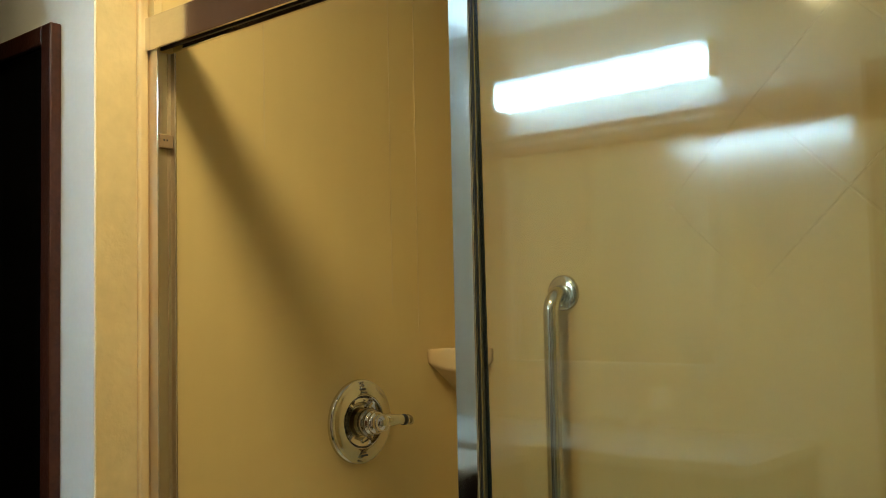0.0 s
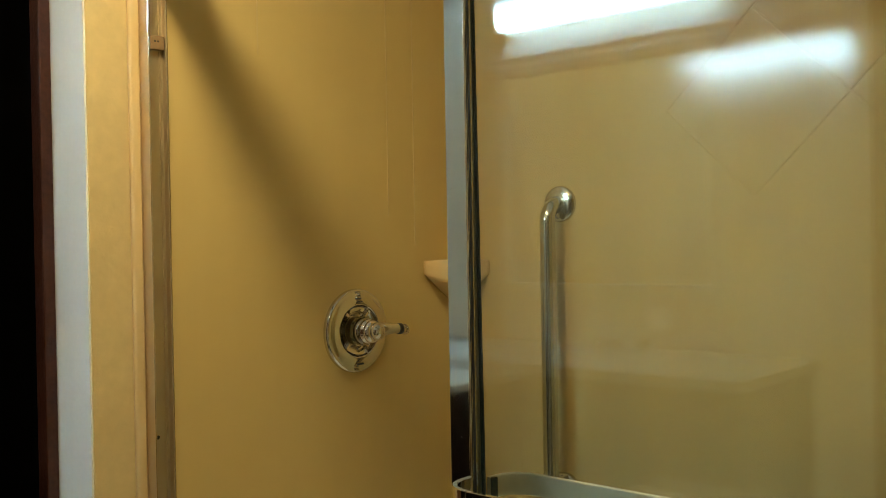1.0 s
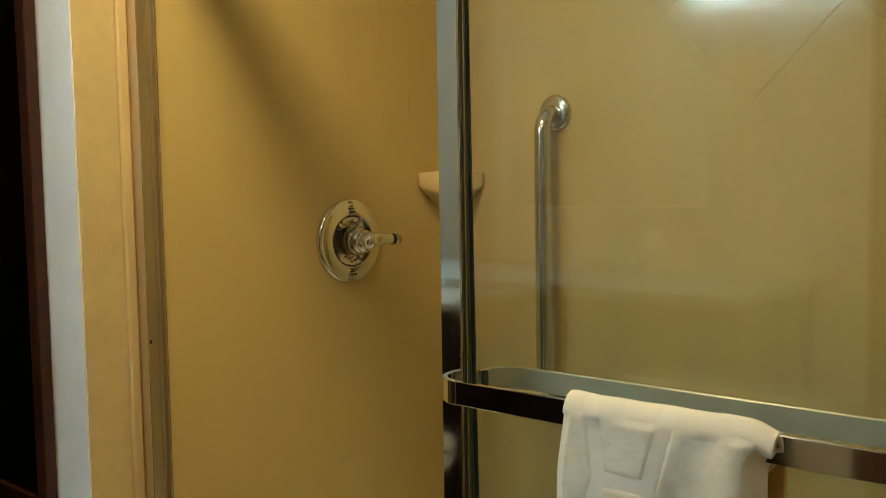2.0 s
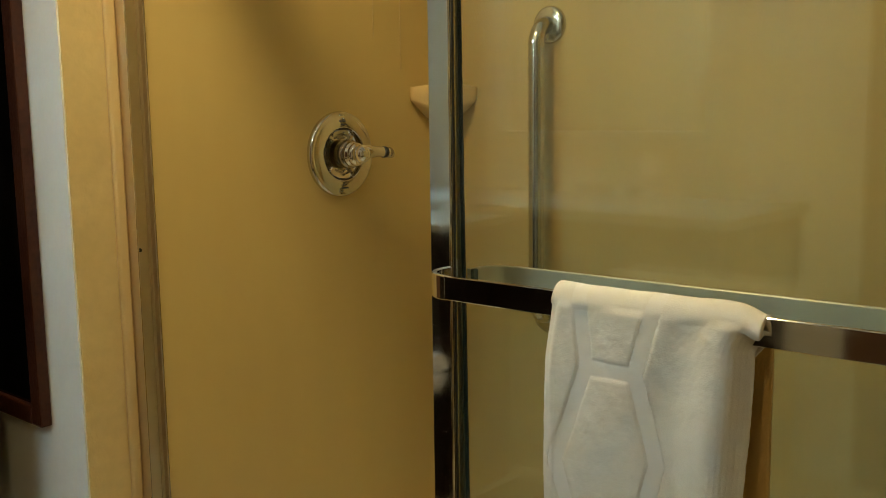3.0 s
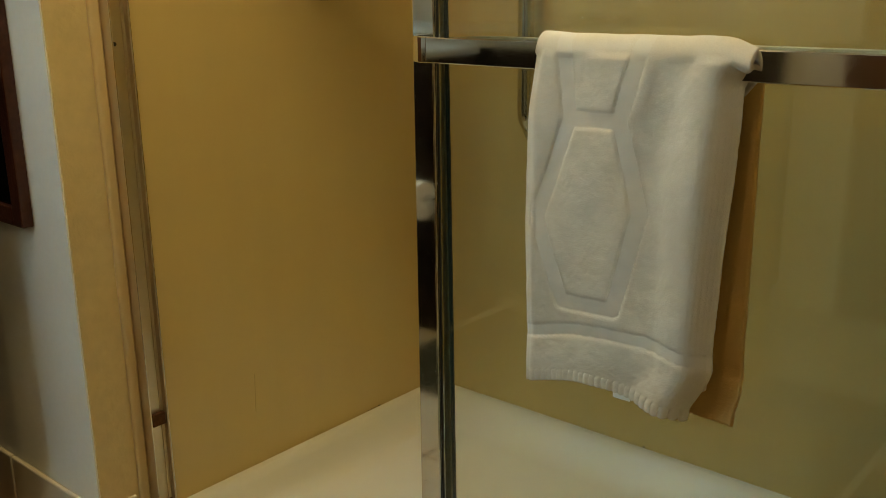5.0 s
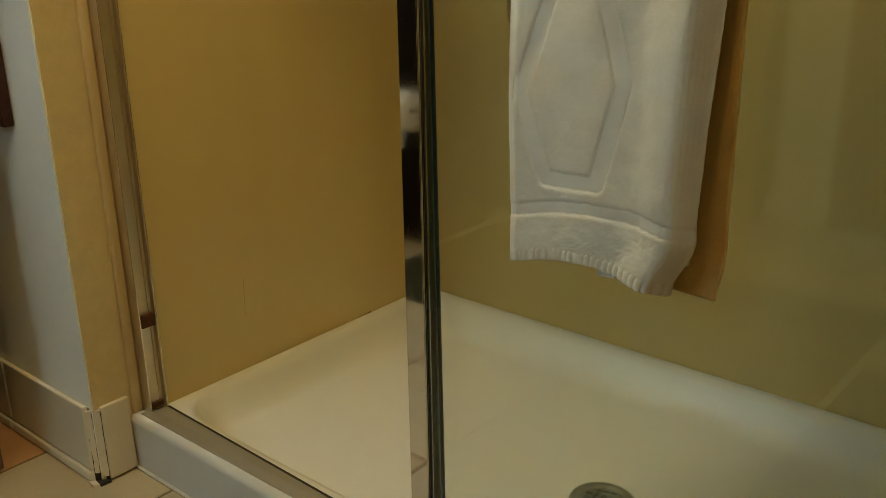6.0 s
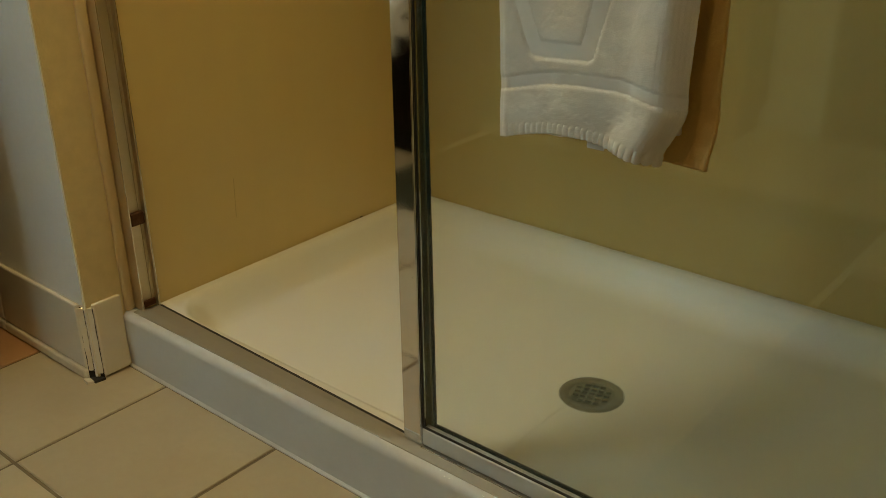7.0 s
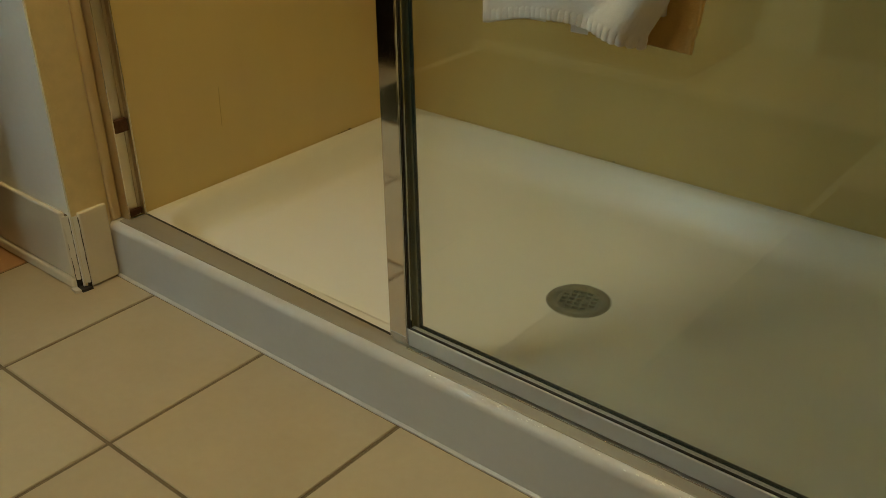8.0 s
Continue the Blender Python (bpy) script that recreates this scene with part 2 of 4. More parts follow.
TOWEL_FLAT = material("white_flat_weave", (0.72, 0.69, 0.62), 0.9, spec=0.1, vary=0.15, scale=45, fine=0.10, fine_scale=1200, tint=(0.58, 0.56, 0.52), bump=0.12, bump_scale=1500)
# tan puts the warm shade on the towel's rear layer into its colour
SHADED_TERRY = material("shaded_tan_terry", (0.66, 0.43, 0.15), 0.95, spec=0.1, vary=0.20, scale=40, fine=0.2, fine_scale=900, bump=0.3, bump_scale=430)
TAG = material("white_tag", (0.85, 0.85, 0.83), 0.5, vary=0.03)
STONE = material("speckled_counter", (0.34, 0.325, 0.28), 0.6, spec=0.2, vary=0.2, fine=0.3, fine_scale=150)
COUNTER_STONE = material("grey_speckled_counter", (0.34, 0.33, 0.29), 0.7, spec=0.12, vary=0.2, fine=0.3, fine_scale=150)
DRAIN_METAL = material("dull_drain_metal", (0.185, 0.165, 0.115), 0.5, 0.9, vary=0.3, scale=60)
HOLE = material("drain_shadow", (0.003, 0.003, 0.003), 0.9)
PLASTIC = material("white_plastic", (0.8, 0.8, 0.78), 0.4, vary=0.03)
GLASS = glass_material()
TUBE = lens_glow()
BULB = glowing("warm_globe_glow", (1.0, 0.745, 0.345), CEILING_LIGHT)


# ---- building helpers ----
def part(name, bm, mat, parent=None, label="", smooth=False):
    """Links a bmesh as one mesh object, under a thing or part if one is given."""
    me = bpy.data.meshes.new(name)
    bmesh.ops.recalc_face_normals(bm, faces=bm.faces)
    bm.to_mesh(me)
    bm.free()
    if smooth:
        for p in me.polygons:
            p.use_smooth = True
    me.materials.append(mat)
    ob = new(name, me)
    if parent:
        ob.parent = parent
    if label:
        ob["label"] = label
    return ob


def thing(name, label, category, group="", kind="", at=(0, 0, 0)):
    ob = new(name)
    ob.location = at
    return tagged(ob, label, category, group, kind)


def box(x0, x1, y0, y1, z0, z1, bevel=0.0, segments=2, bm=None):
    own = bmesh.new()
    bmesh.ops.create_cube(own, size=1)
    for v in own.verts:
        v.co = Vector((x0 + (v.co.x + 0.5) * (x1 - x0), y0 + (v.co.y + 0.5) * (y1 - y0), z0 + (v.co.z + 0.5) * (z1 - z0)))
    if bevel:
        bmesh.ops.bevel(own, geom=own.edges[:], offset=bevel, segments=segments, profile=0.5, affect="EDGES")
    if bm is None:
        return own
    join(bm, own)
    return bm


def join(bm, other, m=None):
    me = bpy.data.meshes.new("tmp")
    if m is not None:
        bmesh.ops.transform(other, matrix=m, verts=other.verts)
    other.to_mesh(me)
    other.free()
    bm.from_mesh(me)
    bpy.data.meshes.remove(me)
    return bm


def lathe(profile, steps=40, m=None, capped=True):
    """Turns (radius, height) pairs round the z axis."""
    bm = bmesh.new()
    rings = []
    for r, h in profile:
        rings.append([bm.verts.new((r * math.cos(2 * math.pi * k / steps), r * math.sin(2 * math.pi * k / steps), h)) for k in range(steps)])
    for a, b in zip(rings, rings[1:]):
        for k in range(steps):
            bm.faces.new((a[k], a[(k + 1) % steps], b[(k + 1) % steps], b[k]))
    if capped:
        bm.faces.new(rings[0])
        bm.faces.new(rings[-1])
    if m is not None:
        bmesh.ops.transform(bm, matrix=m, verts=bm.verts)
    return bm


def sweep(points, section, closed_ends=True):
    """Runs a closed section (side, up pairs) along a path of points; sides lie level or across the path."""
    bm = bmesh.new()
    pts = [Vector(p) for p in points]
    rings = []
    side = None
    for i, p in enumerate(pts):
        d = (pts[min(i + 1, len(pts) - 1)] - pts[max(i - 1, 0)]).normalized()
        if side is None:
            side = d.cross(Vector((0, 0, 1)))
            side = side.normalized() if side.length > 0.01 else Vector((1, 0, 0))
        side = (side - d * side.dot(d)).normalized()
        up = side.cross(d)
        rings.append([bm.verts.new(p + side * a + up * b) for a, b in section])
    n = len(section)
    for a, b in zip(rings, rings[1:]):
        for k in range(n):
            bm.faces.new((a[k], a[(k + 1) % n], b[(k + 1) % n], b[k]))
    if closed_ends:
        bm.faces.new(rings[0])
        bm.faces.new(rings[-1])
    return bm


def circle_section(r, n=20):
    return [(r * math.cos(2 * math.pi * k / n), r * math.sin(2 * math.pi * k / n)) for k in range(n)]


def prism(polygon, axis, lo, hi, bevel=0.0):
    """A flat polygon of (a, b) pairs, thickened along an axis ('x': y, z pairs; 'y': x, z pairs; 'z': x, y pairs)."""
    place = {"x": lambda a, b, c: (c, a, b), "y": lambda a, b, c: (a, c, b), "z": lambda a, b, c: (a, b, c)}[axis]
    bm = bmesh.new()
    low = [bm.verts.new(place(a, b, lo)) for a, b in polygon]
    high = [bm.verts.new(place(a, b, hi)) for a, b in polygon]
    n = len(polygon)
    bm.faces.new(low)
    bm.faces.new(high)
    for k in range(n):
        bm.faces.new((low[k], low[(k + 1) % n], high[(k + 1) % n], high[k]))
    if bevel:
        bmesh.ops.recalc_face_normals(bm, faces=bm.faces)
        bmesh.ops.bevel(bm, geom=bm.edges[:], offset=bevel, segments=2, profile=0.5, affect="EDGES")
    return bm


def smooth_step(a, b, v):
    t = min(1.0, max(0.0, (v - a) / (b - a)))
    return t * t * (3 - 2 * t)


# ---- structure: walls, ceiling, floor slab ----
def wall(name, label, mat, *sides):
    return tagged(part(name, box(*sides), mat), label, "wall", kind="structure")


LEFT_X, RIGHT_X = -1.35, 2.10
wall("wall_return", "tan painted wall return beside the shower door", PAINT_TAN, -0.14, RET_X, WALL_Y + 0.003, BACK_Y + 0.12, 0, CEIL_Z)
wall("wall_hall", "white painted wall with a framed mirror", PAINT_WHITE, LEFT_X, RET_X - 0.003, WALL_Y, WALL_Y + 0.06, 0, CEIL_Z)
wall("wall_shower_back", "painted wall behind the shower surround", PAINT_TAN, RET_X, OPEN_W + 0.02, BACK_Y + 0.02, BACK_Y + 0.12, 0, CEIL_Z)
wall("wall_shower_side", "painted wall at the far end of the shower", PAINT_TAN, OPEN_W + 0.02, OPEN_W + 0.14, WALL_Y + 0.003, BACK_Y + 0.12, 0, CEIL_Z)
wall("wall_front_side", "unseen wall beside the shower, brown to cut bounce", PAINT_BROWN, OPEN_W + 0.023, RIGHT_X, WALL_Y, WALL_Y + 0.06, 0, CEIL_Z)
wall("wall_east", "unseen bathroom side wall, brown to cut bounce", PAINT_BROWN, RIGHT_X, RIGHT_X + 0.1, VAN_Y - 0.1, WALL_Y, 0, CEIL_Z)
wall("wall_vanity", "pale painted wall behind the vanity", PAINT_GREY, LEFT_X, RIGHT_X, VAN_Y - 0.1, VAN_Y, 0, CEIL_Z)
wall("wall_west", "unseen bathroom side wall, brown to cut bounce", PAINT_BROWN, LEFT_X - 0.1, LEFT_X, VAN_Y - 0.1, -0.76, 0, CEIL_Z)
# the next three walls are unseen, added to keep light from the left
wall("wall_hall_end", "unseen brown wall added to keep the left side dark", DOOR_WOOD, LEFT_X - 0.1, LEFT_X, -0.76, WALL_Y + 0.06, 0, CEIL_Z)
wall("wall_partition", "unseen brown partition added to cut light to the left", PAINT_BROWN, LEFT_X, -0.206, -0.76, -0.66, 0, CEIL_Z)
wall("wall_lintel", "unseen brown wall added above the shading leaf", PAINT_BROWN, -0.28, -0.209, -0.66, WALL_Y, 2.06, CEIL_Z)
tagged(part("ceiling", box(LEFT_X - 0.1, RIGHT_X + 0.1, VAN_Y - 0.1, BACK_Y + 0.12, CEIL_Z, CEIL_Z + 0.1), CEILING), "plain white painted ceiling", "ceiling", kind="structure")
floor = tagged(part("floor", box(LEFT_X - 0.1, RIGHT_X + 0.1, VAN_Y - 0.1, BACK_Y + 0.12, -0.1, -0.003), GROUT), "beige square floor tiles with brown grout", "floor", kind="structure")

# ---- shower surround: moulded panels with shallow joints ----
surround = tagged(part("wall_surround", box(RET_X, -0.001, 0.03, BACK_Y + 0.02, 0.09, 2.08), JOINT), "glossy beige moulded shower surround", "shower surround", kind="structure")
part("backing", box(-0.001, OPEN_W + 0.02, BACK_Y + 0.0010, BACK_Y + 0.02, 0.09, 2.08), SEAM, surround)
part("backing", box(OPEN_W + 0.003, OPEN_W + 0.02, 0.03, BACK_Y + 0.003, 0.09, 2.08), SURROUND, surround)
J = 0.0014               # half a joint
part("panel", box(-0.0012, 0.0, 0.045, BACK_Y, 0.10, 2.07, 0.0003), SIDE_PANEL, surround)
for y, low in ((0.266, 1.650), (0.608, 1.350), (0.690, 1.286)):
    part("joint", box(-0.0004, 0.0011, y - J, y + J, low, 2.069, 0.0004), JOINT, surround)
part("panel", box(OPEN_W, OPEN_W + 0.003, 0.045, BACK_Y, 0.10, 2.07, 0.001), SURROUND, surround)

JB = 0.0019
DIA = 0.1725             # half the diagonal of a lozenge tile
DIA_X, DIA_Z = 0.722, 1.537


def clip(poly, axis, limit, keep_above):
    out = []
    for k, p in enumerate(poly):
        q = poly[(k + 1) % len(poly)]
        a, b = (p[axis] - limit) * (1 if keep_above else -1), (q[axis] - limit) * (1 if keep_above else -1)
        if a >= 0:
            out.append(p)
        if a * b < 0:
            f = a / (a - b)
            out.append((p[0] + f * (q[0] - p[0]), p[1] + f * (q[1] - p[1])))
    return out


for i in range(0, 6):
    for j in range(0, i + 1):
        if (i + j) % 2:
            continue
        cx, cz, r = DIA_X + i * DIA, DIA_Z + j * DIA, DIA - 1.4 * JB
        poly = [(cx - r, cz), (cx, cz - r), (cx + r, cz), (cx, cz + r)]
        for axis, limit, above in ((0, OPEN_W - 0.004, False), (1, 2.07, False)):
            poly = clip(poly, axis, limit, above)
        if len(poly) > 2 and max(p[0] for p in poly) - min(p[0] for p in poly) > 0.01:
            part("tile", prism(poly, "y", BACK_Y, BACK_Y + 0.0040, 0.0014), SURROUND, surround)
# the plain sheet round the lozenges: its edge runs in zigzag under them and up along their first row
gap = 1.4 * JB
tip_x, tip_z = DIA_X - DIA - gap, DIA_Z
outline = [(0.004, 0.10), (OPEN_W - 0.004, 0.10)]
k = int((OPEN_W - 0.004 - DIA_X) / DIA) + 1
x1 = OPEN_W - 0.004
rest = (x1 - DIA_X) % (2 * DIA)
outline.append((x1, DIA_Z - abs(DIA - rest) - gap if rest < 2 * DIA else DIA_Z - gap))
while k > -1:
    x = DIA_X + k * DIA
    if x < x1:
        outline.append((x, DIA_Z - (DIA if k % 2 == 0 else 0.0) - gap))
    k -= 1
outline += [(tip_x, tip_z), (tip_x + 2.07 - tip_z, 2.07), (0.004, 2.07)]
part("panel", prism(outline, "y", BACK_Y, BACK_Y + 0.0040, 0.0014), SURROUND, surround)
rng = random.Random(9)
for k in range(6):
    y = 0.585 + 0.008 * k + rng.uniform(-0.003, 0.003)
    part("mould_mark", box(-0.0005, 0.0008, y, y + rng.uniform(0.002, 0.006), 0.1118, 0.1135 + rng.uniform(0.0, 0.0022), 0.0002), DIRTY, surround)
part("mould_mark", box(0.574, 0.578, BACK_Y - 0.0008, BACK_Y + 0.0005, 0.1118, 0.1165, 0.0003), DIRTY, surround)
for k in range(5):
    part("drip_mark", box(-0.0005, 0.0003, 0.2700 + 0.0006 * k, 0.2712 + 0.0006 * k, 0.225 + 0.016 * k, 0.243 + 0.016 * k, 0.0001), RUSTY, surround)
# rounded cream bead at the front edge of the surround
tagged(part("trim", box(RET_X - 0.002, RET_X + 0.010, 0.006, 0.026, CURB_Z, 2.08, 0.005, 3), BEAD, smooth=True), "cream rounded trim along the shower jamb", "trim", kind="structure")


# ---- shower pan with its kerb and drain ----
def shower_pan():
    pan = thing("shower_pan", "white acrylic shower pan with a raised kerb", "shower pan")
    nx, ny = 150, 88
    x0, x1, y0, y1 = 0.001, OPEN_W - 0.001, 0.048, BACK_Y - 0.001
    ix0, ix1, iy0, iy1, rad = 0.024, OPEN_W - 0.024, 0.073, BACK_Y - 0.022, 0.09
    bm = bmesh.new()
    grid = []
    for i in range(nx + 1):
        row = []
        for j in range(ny + 1):
            x, y = x0 + (x1 - x0) * i / nx, y0 + (y1 - y0) * j / ny
            qx = abs(x - (ix0 + ix1) / 2) - (ix1 - ix0) / 2 + rad
            qy = abs(y - (iy0 + iy1) / 2) - (iy1 - iy0) / 2 + rad
            d = math.hypot(max(qx, 0), max(qy, 0)) + min(max(qx, qy), 0) - rad
            low = 0.034 + 0.012 * min(1.0, math.hypot(x - 0.754, (y - 0.418) * 1.3) / 0.7)
            f = min(1.0, max(0.0, (d + 0.062) / 0.062)) ** 2.3
            row.append(bm.verts.new((x, y, low + (CURB_Z - 0.003 - low) * f)))
        grid.append(row)
    for i in range(nx):
        for j in range(ny):
            cx, cy = x0 + (x1 - x0) * (i + 0.5) / nx, y0 + (y1 - y0) * (j + 0.5) / ny
            if math.hypot(cx - 0.754, cy - 0.418) > 0.045:
                bm.faces.new((grid[i][j], grid[i + 1][j], grid[i + 1][j + 1], grid[i][j + 1]))
    bmesh.ops.delete(bm, geom=[v for v in bm.verts if not v.link_faces], context="VERTS")
    part("basin", bm, PAN, pan, smooth=True)
    # kerb: upright face, rounded nose, level top
    sec = [(0.0475, 0.0), (0.0475, CURB_Z - 0.003)]
    for k in range(19):
        a = math.pi / 2 + math.pi / 2 * k / 18
        sec.append((0.016 + 0.016 * math.cos(a), CURB_Z - 0.016 + 0.016 * math.sin(a)))
    sec.append((0.003, 0.0))
    bm = prism(sec, "x", RET_X + 0.001, OPEN_W + 0.019)
    part("kerb", bm, KERB, pan, "white kerb with a rounded nose, greyed for dim light")
    bead = sweep([(RET_X, 0.002, 0.0), (OPEN_W + 0.019, 0.002, 0.0)], [(-0.002, -0.002), (0.0035, -0.002), (0.0030, 0.0004), (0.0016, 0.0011), (0.0, 0.0026), (-0.002, 0.0026)])
    part("caulk", bead, KERB, pan, "thin pale caulk line")
    return pan


def drain():
    """Flat round cover with a lattice of square holes; its edge stands a little proud of the pan."""
    ob = thing("shower_drain", "round dull metal drain cover with square holes", "drain", at=(0.754, 0.418, 0.034))
    part("rim", lathe([(0.0385, -0.003), (0.0388, 0.0018), (0.0520, 0.0021), (0.0548, 0.0015), (0.0555, -0.004)], 56, None, False), DRAIN_METAL, ob, smooth=True)
    # solid black ring in place of the shade in the cover's gap
    part("seat", lathe([(0.0556, -0.004), (0.0556, 0.0012), (0.0568, 0.0014), (0.0580, -0.004)], 56, None, False), HOLE, ob, "black ring painted as shade round the cover")
    part("cup", lathe([(0.050, -0.022), (0.050, -0.021)], 32), HOLE, ob)
    turn, step, web = pose(0, 0, 0, 0, 0, 16), 0.0131, 0.0016
    for k in range(-3, 3):
        c = step * (k + 0.5)
        half = step * 2.5 if abs(k + 0.5) < 2 else step * 1.5
        for bm in (box(-half, half, c - web, c + web, -0.003, 0.0019, 0.0004, 1), box(c - web, c + web, -half, half, -0.003, 0.0017, 0.0004, 1)):
            bmesh.ops.transform(bm, matrix=turn, verts=bm.verts)
            part("bar", bm, DRAIN_METAL, ob)
    # five by five holes without the corners; round them the cover is plain
    for a, b in itertools.product(range(-3, 4), repeat=2):
        if max(abs(a), abs(b)) == 3 or abs(a) + abs(b) == 4:
            if abs(a) + abs(b) > 4:
                continue
            lo, hi = -step / 2, step / 2
            bm = box(a * step + lo, a * step + hi, b * step + lo, b * step + hi, -0.003, 0.00175)
            bmesh.ops.transform(bm, matrix=turn, verts=bm.verts)
            part("blank", bm, DRAIN_METAL, ob)
    return ob


shower_pan()
drain()


# ---- sliding door: jamb, header, track, two glass panels ----
def jamb():
    ob = thing("door_jamb", "bright aluminium door jamb with rusty bumpers", "door jamb")
    sec = [(-0.019, 0.0255), (0.015, 0.0255), (0.015, 0.0285), (0.004, 0.0285), (0.004, 0.0590), (0.015, 0.0590), (0.015, 0.0625), (-0.019, 0.0625)]
    part("channel", prism(sec, "z", CURB_Z + 0.001, HEAD_Z, 0.0007), JAMB_METAL, ob)
    part("rib", box(0.004, 0.0065, 0.052, 0.0535, CURB_Z + 0.002, HEAD_Z - 0.002), JAMB_METAL, ob)
    for y in (0.0252, 0.0612):
        part("edge", box(0.0146, 0.0158, y, y + 0.0014, CURB_Z + 0.002, HEAD_Z - 0.001, 0.0004), CHROME, ob, "bright thin edge of the channel")
    for z, mat in ((0.298, RUST), (1.638, CLIP)):
        part("bumper", box(0.004, 0.0145, 0.030, 0.0575, z - 0.012, z + 0.012, 0.002), mat, ob, "rusty bumper pad" if z < 1 else "tan bumper pad")
    for y in (0.039, 0.045):
        part("dot", box(0.0140, 0.0149, y - 0.0015, y + 0.0015, 1.6385, 1.6415, 0.0003), GASKET, ob)
    for z in (0.968,):
        part("screw", lathe([(0.0035, 0), (0.0035, 0.001), (0.002, 0.002)], 12, pose(0.004, 0.036, z, 0, 90, 0)), GASKET, ob)
    part("corrosion", box(0.0042, 0.0095, 0.0310, 0.0585, CURB_Z + 0.004, CURB_Z + 0.017, 0.002), RUST, ob, "rusty foot of the jamb")
    return ob


def header():
    ob = thing("door_header", "bright aluminium header rail over the shower door", "door rail")
    h = HEAD_Z
    sec = [(0.018, h), (0.024, h), (0.024, h + 0.026), (0.066, h + 0.026), (0.066, h + 0.006), (0.072, h + 0.006), (0.072, h + 0.058), (0.018, h + 0.058)]
    part("rail", prism(sec, "x", RET_X, OPEN_W + 0.02, 0.0012), ALU, ob)
    part("track", box(RET_X, OPEN_W + 0.02, 0.042, 0.046, h + 0.004, h + 0.027), GASKET, ob)
    return ob


def bottom_track():
    ob = thing("door_track", "bright aluminium bottom track on the shower kerb", "door track")
    z = CURB_Z - 0.002
    sec = [(0.0130, z - 0.002), (0.0130, z + 0.0030), (0.0140, z + 0.0036), (0.0320, z + 0.0048), (0.0342, z + 0.0050), (0.0342, z - 0.002)]
    part("rail", prism(sec, "x", 0.0, OPEN_W, 0.0002), TRACK, ob)
    rng = random.Random(21)
    crumbs = bmesh.new()
    for k in range(70):
        x, y = 1.45 - 0.70 * rng.random() ** 1.5, rng.uniform(0.0055, 0.0128)
        size = rng.uniform(0.0006, 0.0015)
        lump = bmesh.new()
        bmesh.ops.create_icosphere(lump, subdivisions=1, radius=size)
        for v in lump.verts:
            v.co = Vector((v.co.x * rng.uniform(1.0, 2.4), v.co.y * rng.uniform(0.7, 1.2), v.co.z * 0.7))
        join(crumbs, lump, pose(x, y, CURB_Z - 0.016 + math.sqrt(0.016 ** 2 - (0.016 - y) ** 2)))
    tagged(part("residue", crumbs, PAN, ob, "pale crumbs of old caulk along the track"), kind="stuff")
    part("lip", box(0.70, OPEN_W, 0.0296, 0.0318, z + 0.0040, z + 0.0066, 0.0006), ALU, ob, "bright thin lip under the doors")
    # behind the lip a flat plate runs back to a dark strip; slanted to fit the camera's view, it closes in on the lip
    # towards the doors
    back = [(0.016, 0.0590), (0.66, 0.0415), (OPEN_W, 0.0400)]
    part("plate", prism([(0.016, 0.0343), *back, (OPEN_W, 0.0343)][::-1], "z", z - 0.002, z + 0.0046), TRACK, ob)
    part("seal", prism([*back, *((x, y + 0.0055) for x, y in back[::-1])], "z", z - 0.002, z + 0.0040), GASKET, ob, "dark strip along the back of the track")
    return ob


def door_panel(x0, x1, y, z0, rail, label, metal=STILE_CHROME, seal=0.0025, lean=0.0):
    """A framed glass panel; y is the front of its frame."""
    ob = thing("shower_door", label, "shower door", "sliding shower door panels")
    z1, w, t = HEAD_Z + 0.024, 0.034, 0.016
    stile = [(0.0, 0.0), (w, 0.0), (w, 0.003), (w - 0.004, 0.006), (w - 0.004, t), (0.0, t)]
    part("stile", prism([(x0 + a, y + b) for a, b in stile], "z", z0, z1, 0.0008), metal, ob)
    part("stile", prism([(x1 - a, y + b) for a, b in stile], "z", z0, z1, 0.0008), metal, ob)
    part("rail", box(x0 + w + 0.0005, x1 - w - 0.0005, y + 0.001, y + t, z0, z0 + rail, 0.0015), RAIL if metal == STILE_CHROME else MAT, ob)
    part("rail", box(x0 + w + 0.0005, x1 - w - 0.0005, y + 0.001, y + t, z1 - 0.027, z1, 0.0015), ALU, ob)
    gx0, gx1, gz0, gz1 = x0 + w, x1 - w, z0 + rail, z1 - 0.027
    for sides in ((gx0, gx0 + seal, gz0, gz1), (gx1 - seal, gx1, gz0, gz1), (gx0, gx1, gz0, gz0 + (0.0030 if metal == STILE_CHROME else 0.0085)), (gx0, gx1, gz1 - 0.005, gz1)):
        part("gasket", box(sides[0], sides[1], y + 0.0028, y + 0.0058, sides[2], sides[3], 0.0006), GASKET, ob)
    for x in (gx0 - 0.0028, gx1 + 0.0006) if metal == STILE_CHROME else ():
        part("edge_bead", box(x, x + 0.0022, y - 0.0012, y + 0.004, z0 + 0.001, z1 - 0.001, 0.0006), CHROME, ob, "bright thin edge of the stile")
    part("pane", box(gx0 - 0.002, gx1 + 0.002, y + 0.006, y + 0.011, gz0 - 0.002, gz1 + 0.002), GLASS, ob, "clear greenish glass pane")
    for piece in ob.children if lean else ():     # the rear panel's lean is set to fit the camera's view
        for v in piece.data.vertices:
            v.co.x += lean * (v.co.z - 0.94)
    return ob


jamb()
header()
bottom_track()
FRONT_Y = 0.033
front_door = door_panel(0.666, 1.452, FRONT_Y, 0.1215, 0.027, "chrome framed clear glass sliding door with a towel bar")
rear_door = door_panel(0.6585, 1.500, 0.0575, 0.1155, 0.019, "chrome framed clear glass sliding door behind another", OLIVE_STILE, 0.005, -0.009)


